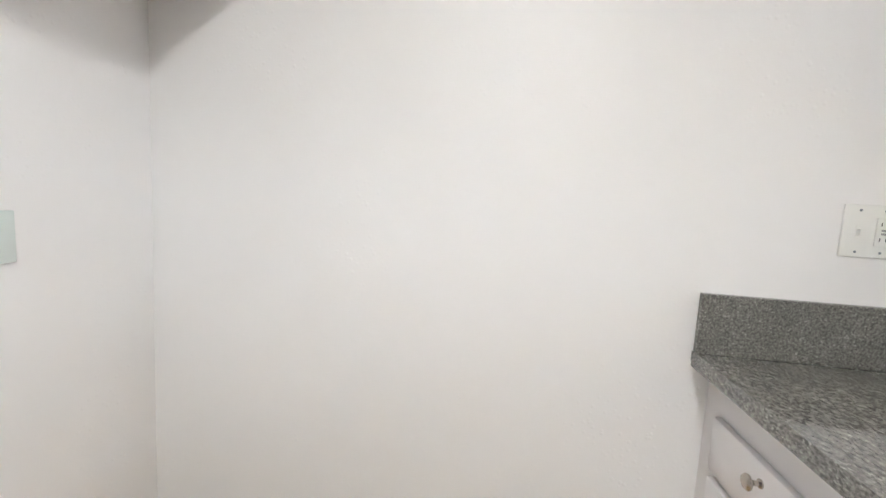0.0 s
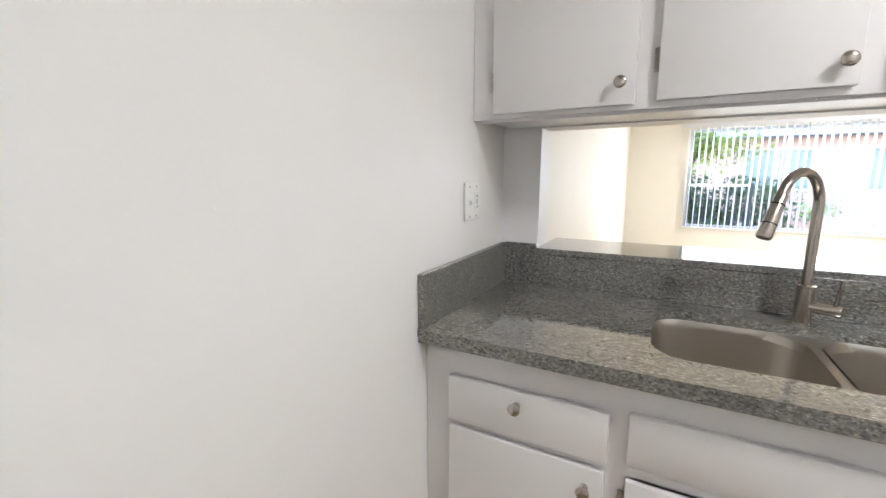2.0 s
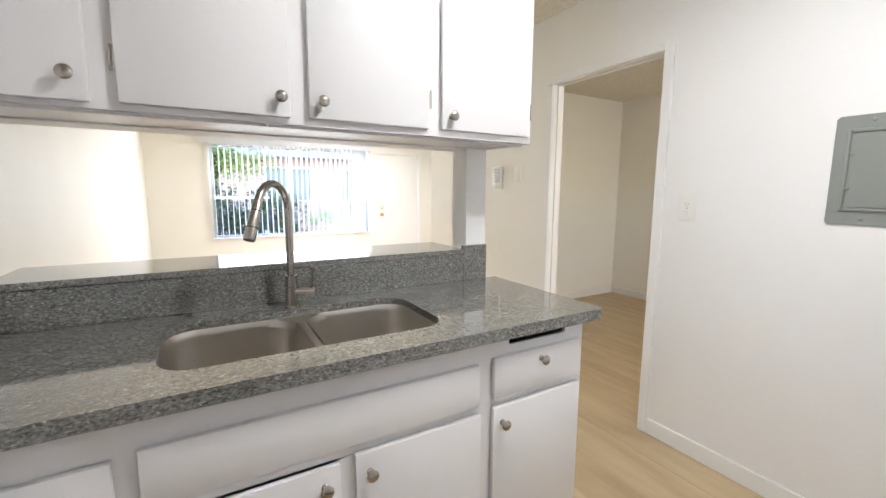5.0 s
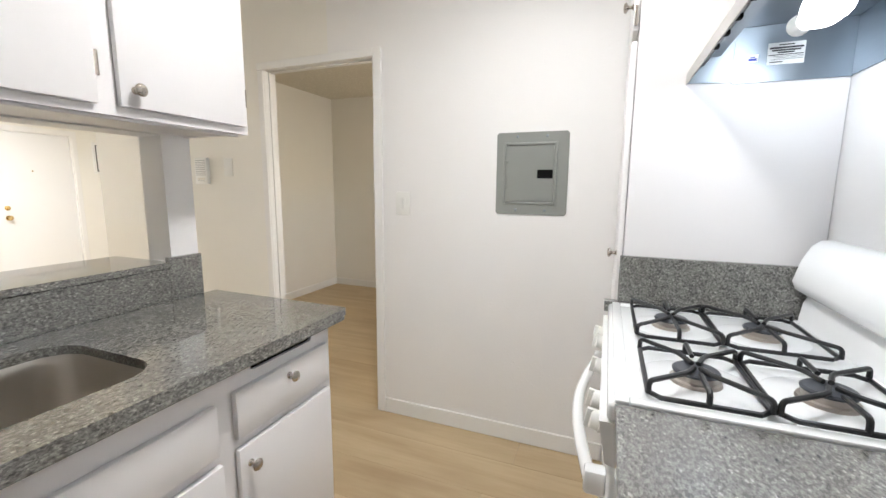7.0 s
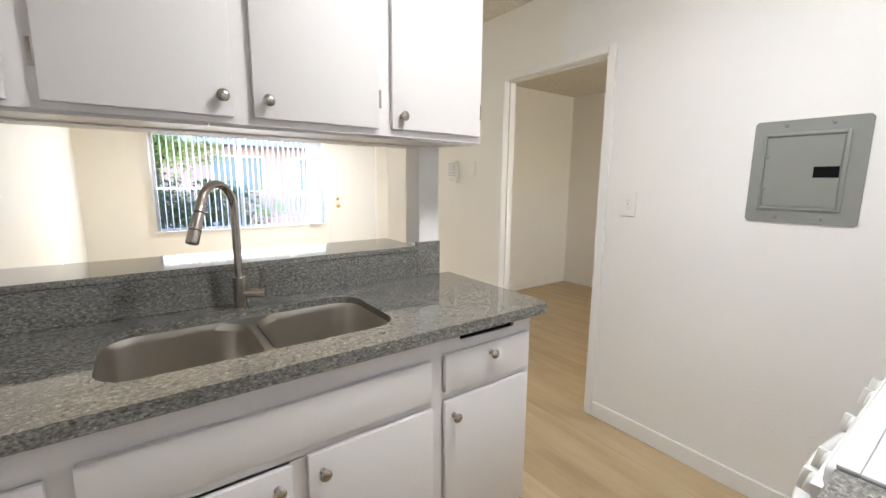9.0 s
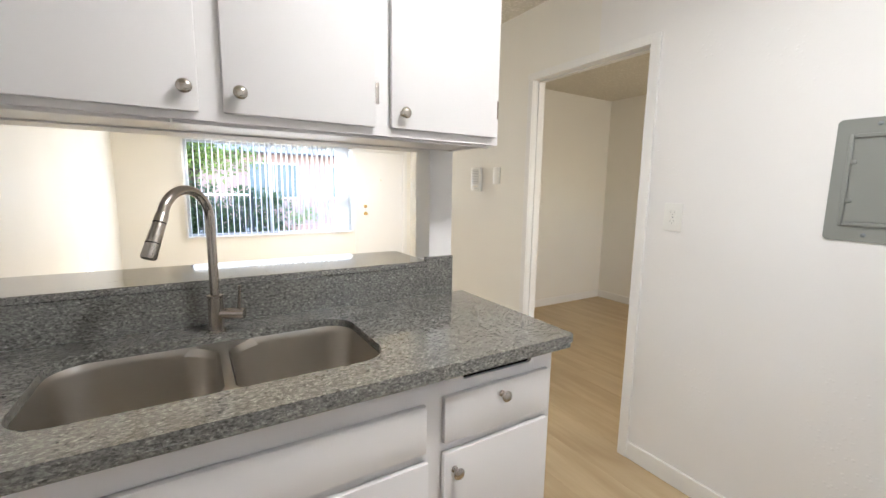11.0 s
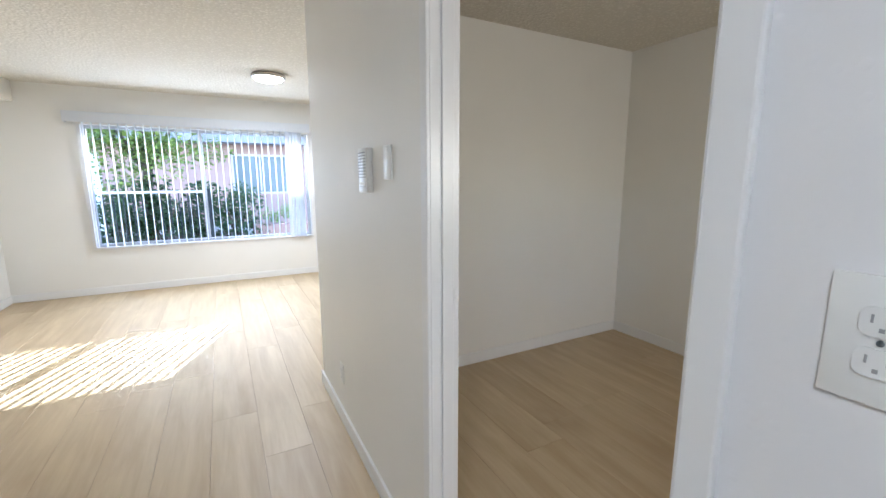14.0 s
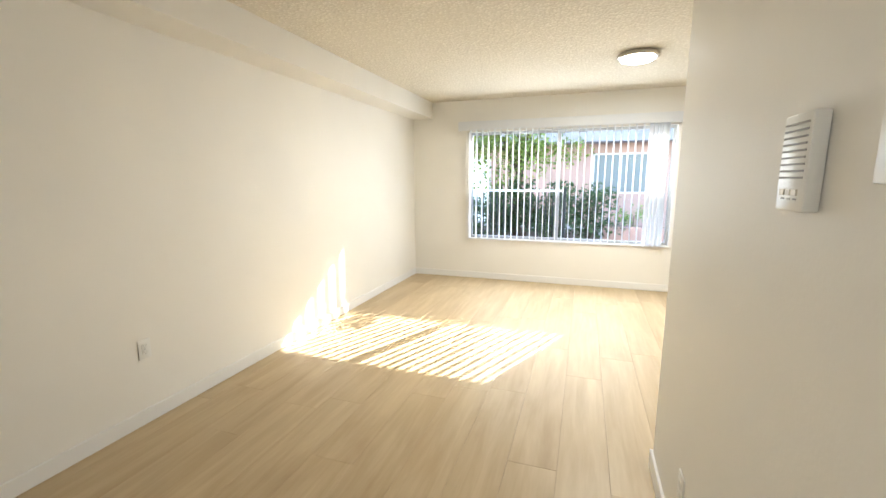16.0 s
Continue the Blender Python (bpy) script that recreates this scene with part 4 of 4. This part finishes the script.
part("window_sill", boxes(((W0 - 0.02, YW - 0.018, WZ0 - 0.022), (W1 + 0.02, YG - 0.031, WZ0 - 0.0005), 0.003)), TRIM, window)
part("side_casing", boxes(((W0 - 0.028, YW - 0.01, WZ0), (W0 + 0.004, YW + 0.055, WZ1), 0.002), ((W1 - 0.004, YW - 0.01, WZ0), (W1 + 0.028, YW + 0.055, WZ1), 0.002)), TRIM, window)

blinds = thing("vertical_blinds", (2.0, YW - 0.07, 0.57), "white vertical blinds with open slats before the window", "blinds")
part("valance", boxes(((0.70, YW - 0.118, 2.032), (3.37, YW - 0.11, 2.150), 0.002), ((0.70, YW - 0.11, 2.032), (0.708, YW - 0.001, 2.150)), ((3.362, YW - 0.11, 2.032), (3.37, YW - 0.001, 2.150))), VINYL, blinds)
part("headrail", boxes(((0.74, YW - 0.09, 2.06), (3.34, YW - 0.05, 2.10), 0.003)), ALU_FRAME, blinds)


def slat_mesh():
    lp = []
    for z in (0.585, 2.058):
        pts = []
        for s in (1, -1):
            for i in range(7):
                u = (i / 6 - 0.5) * s
                pts.append((0.006 * (1 - 4 * u * u) + 0.0006 * s, u * 0.089, z))
        lp.append(pts)
    return mesh_of("slat", loft(lp, True, True), VINYL)


SLAT = slat_mesh()
rng = random.Random(7)
xs = []
x = 0.862
while x < 3.0:
    xs.append((x, 3 + rng.uniform(-1.0, 1.0)))
    x += 0.0815
while x < 3.21:
    xs.append((x, 20 + rng.uniform(-4, 4)))
    x += 0.048
xs.append((3.24, 16))
for x, a in xs:
    s = part("slat", SLAT, None, blinds)
    s.matrix_basis = pose(x, YW - 0.068, 0 if x < 3.0 else -0.014, 0, 0, a)
part("wand", tube([(0.80, YW - 0.075, 2.06), (0.80, YW - 0.075, 1.05)], 0.004, 8), PLASTIC, blinds, "thin plastic tilt wand")

# ---- front door ----
fdoor = structure("door_1", add_box(bmesh.new(), (F0 + 0.02, YW + 0.03, 0.012), (F1 - 0.02, YW + 0.073, FH - 0.02), 0.002), DOOR_PAINT, "white flush front door, closed", "door")
part("door_frame", boxes(((F0, YW - 0.004, 0), (F0 + 0.018, YW + 0.15, FH), 0.002), ((F1 - 0.018, YW - 0.004, 0), (F1, YW + 0.15, FH), 0.002), ((F0 + 0.018, YW - 0.004, FH - 0.018), (F1 - 0.018, YW + 0.15, FH), 0.002)), TRIM, fdoor)
part("casing", boxes(((F0 - 0.055, YW - 0.014, 0), (F0 + 0.003, YW, FH + 0.055), 0.003), ((F1 - 0.003, YW - 0.014, 0), (F1 + 0.055, YW, FH + 0.055), 0.003), ((F0 + 0.003, YW - 0.014, FH - 0.003), (F1 - 0.003, YW, FH + 0.055), 0.003)), TRIM, fdoor)
part("threshold", boxes(((F0 + 0.018, YW - 0.01, 0.0), (F1 - 0.018, YW + 0.15, 0.011), 0.002)), BLACK, fdoor, "dark threshold strip")
part("doorknob", lathe([(0.032, 0), (0.032, 0.006), (0.013, 0.012), (0.012, 0.032), (0.026, 0.04), (0.029, 0.052), (0.022, 0.064), (0, 0.067)], 24, pose(3.615, YW + 0.03, 0.885, 90, 0, 0)), BRASS, fdoor, "polished brass doorknob", True)
part("deadbolt", lathe([(0.030, 0), (0.030, 0.008), (0.024, 0.013), (0.010, 0.015), (0.010, 0.024), (0, 0.025)], 24, pose(3.615, YW + 0.03, 1.015, 90, 0, 0)), BRASS, fdoor, "polished brass deadbolt", True)
part("peephole", lathe([(0.009, 0), (0.009, 0.003), (0, 0.0035)], 16, pose(3.92, YW + 0.03, 1.50, 90, 0, 0)), BRASS, fdoor)

# ---- air conditioner in the wall ----
ac = thing("air_conditioner", (4.93, YW, 1.49), "white through-wall air conditioner with a front grille", "air conditioner")
part("frame", boxes(((4.63, YW - 0.02, 1.485), (5.24, YW - 0.001, 1.52), 0.004), ((4.63, YW - 0.02, 1.915), (5.24, YW - 0.001, 1.95), 0.004), ((4.63, YW - 0.02, 1.52), (4.67, YW - 0.001, 1.915), 0.004), ((5.20, YW - 0.02, 1.52), (5.24, YW - 0.001, 1.915), 0.004)), TRIM, ac, "white wooden frame")
part("case", add_box(bmesh.new(), (4.682, YW - 0.09, 1.532), (5.188, YW - 0.0125, 1.903), 0.01, 3), PLASTIC, ac, smooth=True)
# Dark plate behind the case, its colour standing for shade in the gap
part("shadow_gap", boxes(((4.671, YW - 0.012, 1.521), (5.199, YW - 0.003, 1.914))), INK, ac, "dark plate painted as the shade of the gap round the case")
part("grille_back", boxes(((4.715, YW - 0.0925, 1.54), (5.155, YW - 0.0902, 1.80), 0.0008)), GREY_INK, ac, "grey grille")
part("control_strip", boxes(((4.715, YW - 0.093, 1.825), (5.155, YW - 0.0902, 1.892), 0.001)), STRAW, ac, "straw-coloured control strip")
for i in range(13):
    z = 1.547 + i * 0.0195
    part("louvre", boxes(((4.72, YW - 0.098, z), (5.15, YW - 0.0927, z + 0.007), 0.001)), LIPGREY, ac)
part("cord", tube(rounded([(4.70, YW - 0.012, 1.484), (4.705, YW - 0.012, 1.25), (4.76, YW - 0.012, 0.95), (4.84, YW - 0.012, 0.55)], 0.2, 6), 0.004, 8), PLASTIC, ac, "white power cord", True)

# ---- outdoors ----
def outdoor(name, colour, rough=0.9, scale=8.0, vary=0.2, strength=0.4, distance=0.01):
    return paint(name, colour, rough, scale, strength, distance, vary, False)


CONCRETE = outdoor("concrete_paving", (0.36, 0.34, 0.31), 0.9, 30)
PINK = outdoor("pink_stucco", (0.42, 0.27, 0.225), 0.9, 60, 0.12)
EAVE = outdoor("grey_eave", (0.30, 0.28, 0.30), 0.9, 30)
ROOF = outdoor("grey_roof", (0.16, 0.155, 0.16), 0.9, 30)
BARK = outdoor("bark", (0.12, 0.085, 0.06), 0.95, 30, 0.4, 0.8, 0.02)
FENCE = material("dark_iron", (0.03, 0.035, 0.035), 0.5, 0.3)
RAILW = material("pale_rail", (0.6, 0.6, 0.58), 0.5)
DARKGLASS = material("facade_glass", (0.13, 0.15, 0.15), 0.35)
FACADE_TRIM = outdoor("facade_trim", (0.52, 0.47, 0.46), 0.8, 40, 0.1)


def leafy(name, a, b):
    m = material(name, a, 0.5)
    g = node(m, "NewGeometry")
    wire(m, ramp(m, g.outputs["Random Per Island"], [(0.0, a), (1.0, b)]), shader(m).inputs["Base Color"])
    t = node(m, "BsdfTranslucent", Color=(*b, 1))
    mx = node(m, "MixShader", Fac=0.35)
    wire(m, shader(m).outputs["BSDF"], mx.inputs[1])
    wire(m, t.outputs["BSDF"], mx.inputs[2])
    wire(m, mx.outputs["Shader"], m.node_tree.nodes["Material Output"].inputs["Surface"])
    return m


LEAF = leafy("tree_leaf", (0.05, 0.09, 0.02), (0.24, 0.30, 0.06))
LEAF_DARK = leafy("shrub_leaf", (0.025, 0.05, 0.02), (0.07, 0.12, 0.04))
LEAF_LIGHT = leafy("bush_leaf", (0.09, 0.17, 0.03), (0.20, 0.32, 0.07))
ground = structure("ground", boxes(((-300, YW + 0.151, -0.3), (300, 700, -0.03))), CONCRETE, "pale concrete ground outside the window", "ground")


def foliage(clumps, per, size, seed):
    """Leaves, each a bent pair of faces, scattered through clumps of (centre, radius)."""
    r = random.Random(seed)
    verts, faces = [], []
    for c, rad in clumps:
        for _ in range(int(per * rad * rad)):
            d = Vector((r.gauss(0, 1), r.gauss(0, 1), r.gauss(0, 1))).normalized() * rad * (0.45 + 0.6 * r.random())
            p = Vector(c) + Vector((d.x, d.y, d.z * 0.85))
            m = Euler((r.uniform(-1, 1), r.uniform(-1, 1), r.uniform(0, 6.3))).to_matrix()
            s = size * r.uniform(0.6, 1.3)
            n = len(verts)
            for q in ((0, 0, 0), (0.35, 0.5, 0.08), (0, 1.1, -0.1), (-0.35, 0.5, 0.08)):
                verts.append(p + m @ (Vector(q) * s))
            faces += [(n, n + 1, n + 2), (n, n + 2, n + 3)]
    me = bpy.data.meshes.new("crown")
    me.from_pydata(verts, [], faces)
    return me


def crown(name, parent, clumps, per, size, mat, seed):
    me = foliage(clumps, per, size, seed)
    me.materials.append(mat)
    return part(name, me, None, parent)


tree = thing("tree", (0.9, 9.6, 0), "broad green tree outside the window", "tree")
tb = tube([(0.9, 9.6, -0.05), (0.88, 9.58, 0.8), (0.95, 9.55, 1.5), (1.0, 9.5, 2.3)], [0.13, 0.10, 0.085, 0.06], 10)
for e, k in (((0.2, 9.3, 2.6), 0.045), ((1.7, 9.7, 2.9), 0.045), ((0.7, 9.9, 3.3), 0.04), ((1.3, 9.1, 3.2), 0.04), ((-0.3, 9.7, 2.9), 0.03)):
    add_tube(tb, [(0.95, 9.55, 1.5), ((0.95 + e[0]) / 2 + 0.05, (9.55 + e[1]) / 2, (1.6 + e[2]) / 2 + 0.1), e], [k, k * 0.75, k * 0.3], 7)
part("trunk", tb, BARK, tree, smooth=True)
r = random.Random(12)
# The last nine clumps are unseen, added to break up the sun patch's edge
crown("crown", tree, [((0.5 + r.gauss(0, 0.75), 9.3 + r.gauss(0, 0.35), 2.1 + r.gauss(0, 0.3)), r.uniform(0.25, 0.45)) for _ in range(40)] + [((0.85 + r.gauss(0, 0.62), 9.5 + r.gauss(0, 0.45), 3.0 + r.gauss(0, 0.48)), r.uniform(0.28, 0.5)) for _ in range(26)] + [((2.5 + r.gauss(0, 0.22), 9.3 + r.gauss(0, 0.15), 3.5 + r.gauss(0, 0.12)), r.uniform(0.14, 0.24)) for _ in range(9)], 560, 0.085, LEAF, 3)
for i, (cx, cy) in enumerate(((-1.6, 8.8), (-0.9, 8.9), (-0.2, 9.0), (0.5, 8.85), (1.15, 9.0), (1.8, 8.95), (2.45, 9.2), (-1.2, 10.9), (0.1, 10.8), (1.3, 10.9), (2.4, 10.7))):
    sh = thing("shrub", (cx, cy, 0), "dark green shrub behind the iron fence", "shrub", "shrubs by the fence")
    st = bmesh.new()
    for k in range(5):
        add_tube(st, [(cx + r.uniform(-0.1, 0.1), cy, -0.04), (cx + r.uniform(-0.25, 0.25), cy + r.uniform(-0.15, 0.15), 0.8)], [0.016, 0.007], 5)
    part("stems", st, BARK, sh)
    crown("leaves", sh, [((cx + r.gauss(0, 0.24), cy + r.gauss(0, 0.14), 0.25 + r.uniform(0, 0.95)), r.uniform(0.18, 0.32)) for _ in range(11)], 1100, 0.085, LEAF_DARK, 20 + i)
structure("planting_bed", boxes(((-9, 8.35, -0.2), (2.74, 12.2, 0.0))), BARK, "dark soil bed behind the iron fence", "soil bed")
fence = thing("iron_fence", (0.4, 8.3, 0), "dark iron picket fence with a pale top rail", "fence")
part("rail", boxes(((-2.6, 8.28, 1.15), (2.0, 8.32, 1.19), 0.003)), RAILW, fence, "pale top rail")
part("rail", boxes(((-2.6, 8.285, 0.12), (2.0, 8.315, 0.15))), FENCE, fence)
PICKET = mesh_of("picket", boxes(((-0.009, -0.009, -0.03), (0.009, 0.009, 1.15))), FENCE)
for i in range(34):
    p = part("picket", PICKET, None, fence)
    p.matrix_basis = Matrix.Translation((-2.53 + i * 0.135, 8.3, 0))
for x in (-2.6, -0.3, 2.0):
    part("post", boxes(((x - 0.025, 8.275, -0.03), (x + 0.025, 8.325, 1.22), 0.003)), FENCE, fence)
planter = thing("planter_wall", (3.9, 9.4, 0), "low pink stucco planter wall outside", "planter")
part("wall", boxes(((2.75, 9.2, -0.03), (6.5, 9.36, 0.42), 0.01)), PINK, planter)
part("soil", boxes(((2.8, 9.361, -0.03), (6.5, 10.1, 0.36))), BARK, planter, "dark bark mulch")
bush = thing("bush", (3.35, 9.65, 0.36), "small bright green bush in the planter", "bush")
part("stems", tube([(3.35, 9.65, 0.34), (3.36, 9.66, 0.62)], [0.015, 0.008], 6), BARK, bush)
crown("leaves", bush, [((3.35 + r.gauss(0, 0.15), 9.65 + r.gauss(0, 0.1), 0.62 + r.gauss(0, 0.1)), r.uniform(0.12, 0.2)) for _ in range(9)], 1100, 0.06, LEAF_LIGHT, 50)

house = thing("apartment_building", (2.0, 14.2, 0), "two-storey pink stucco apartment building across the yard", "building")
HY, ROOFZ = 13.9, 6.1
part("wall", boxes(((-16, HY, -0.05), (20, HY + 7, ROOFZ - 0.12))), PINK, house)
part("roof", loft([[(x, y, z) for y, z in ((HY - 0.45, ROOFZ - 0.12), (HY - 0.45, ROOFZ + 0.04), (HY + 3.5, ROOFZ + 0.9), (HY + 7.4, ROOFZ + 0.04), (HY + 7.4, ROOFZ - 0.12))] for x in (-16.5, 20.5)], True), ROOF, house)
part("walkway", boxes(((-16, HY - 0.7, 2.45), (20, HY, 2.92), 0.01)), EAVE, house, "grey upper walkway slab")
for i, (x0, x1, z0, z1) in enumerate(((-8.2, -6.6, 0.9, 2.1), (-4.6, -3.0, 0.9, 2.1), (-1.6, -0.7, 0.0, 2.05), (2.6, 4.1, 1.0, 2.1), (5.3, 6.6, 1.0, 2.1), (7.2, 8.1, 0.0, 2.05), (-4.6, -3.0, 3.9, 5.1), (-1.4, -0.5, 2.93, 4.95), (1.2, 2.9, 3.9, 5.1), (4.3, 5.9, 3.9, 5.1), (7.2, 8.1, 2.93, 4.95), (9.5, 11.1, 0.9, 2.1), (9.5, 11.1, 3.9, 5.1))):
    door = z1 - z0 > 1.9
    w = part("door" if door else "window", boxes(((x0 - 0.06, HY - 0.03, z0 - (0 if door else 0.06)), (x0, HY - 0.001, z1 + 0.06)), ((x1, HY - 0.03, z0 - (0 if door else 0.06)), (x1 + 0.06, HY - 0.001, z1 + 0.06)), ((x0, HY - 0.03, z1), (x1, HY - 0.001, z1 + 0.06)), ((x0, HY - 0.03, z0 - 0.06), (x1, HY - 0.001, z0))), FACADE_TRIM, house)
    if door:
        part("panel", boxes(((x0 + 0.001, HY - 0.012, z0), (x1 - 0.001, HY - 0.002, z1 - 0.001))), DOOR_PAINT, w)
    else:
        part("pane", boxes(((x0 + 0.001, HY - 0.010, z0 + 0.001), ((x0 + x1) / 2 - 0.025, HY - 0.002, z1 - 0.001))), DARKGLASS, w)
        part("pane", boxes((((x0 + x1) / 2 + 0.025, HY - 0.010, z0 + 0.001), (x1 - 0.001, HY - 0.002, z1 - 0.001))), DARKGLASS, w)
        part("mullion", boxes((((x0 + x1) / 2 - 0.024, HY - 0.022, z0 + 0.001), ((x0 + x1) / 2 + 0.024, HY - 0.002, z1 - 0.001))), FACADE_TRIM, w)

# ---- floor boards ----
BW, BL = 0.24, 1.52
BOARD = mesh_of("plank", add_box(bmesh.new(), (0.0004, 0.0004, -0.007), (BW - 0.0004, BL - 0.0004, 0.0), 0.0008, 1), OAK)
x = -0.11
rng = random.Random(4)
while x < XE:
    y = YA - rng.random() * BL
    while y < YW:
        lo, hi = max(y, YA - 0.05), min(y + BL, YW + 0.05)
        w = min(BW, XE + 0.05 - x)
        if hi - lo > 0.03 and w > 0.02:
            whole = hi - lo > BL - 1e-4 and w > BW - 1e-4
            me = BOARD if whole else mesh_of("plank", add_box(bmesh.new(), (0.0004, 0.0004, -0.007), (w - 0.0004, hi - lo - 0.0004, 0.0), 0.0008, 1), OAK)
            p = part("plank", me, None, floor)
            p.matrix_basis = Matrix.Translation((x, lo, 0))
        y += BL
    x += BW
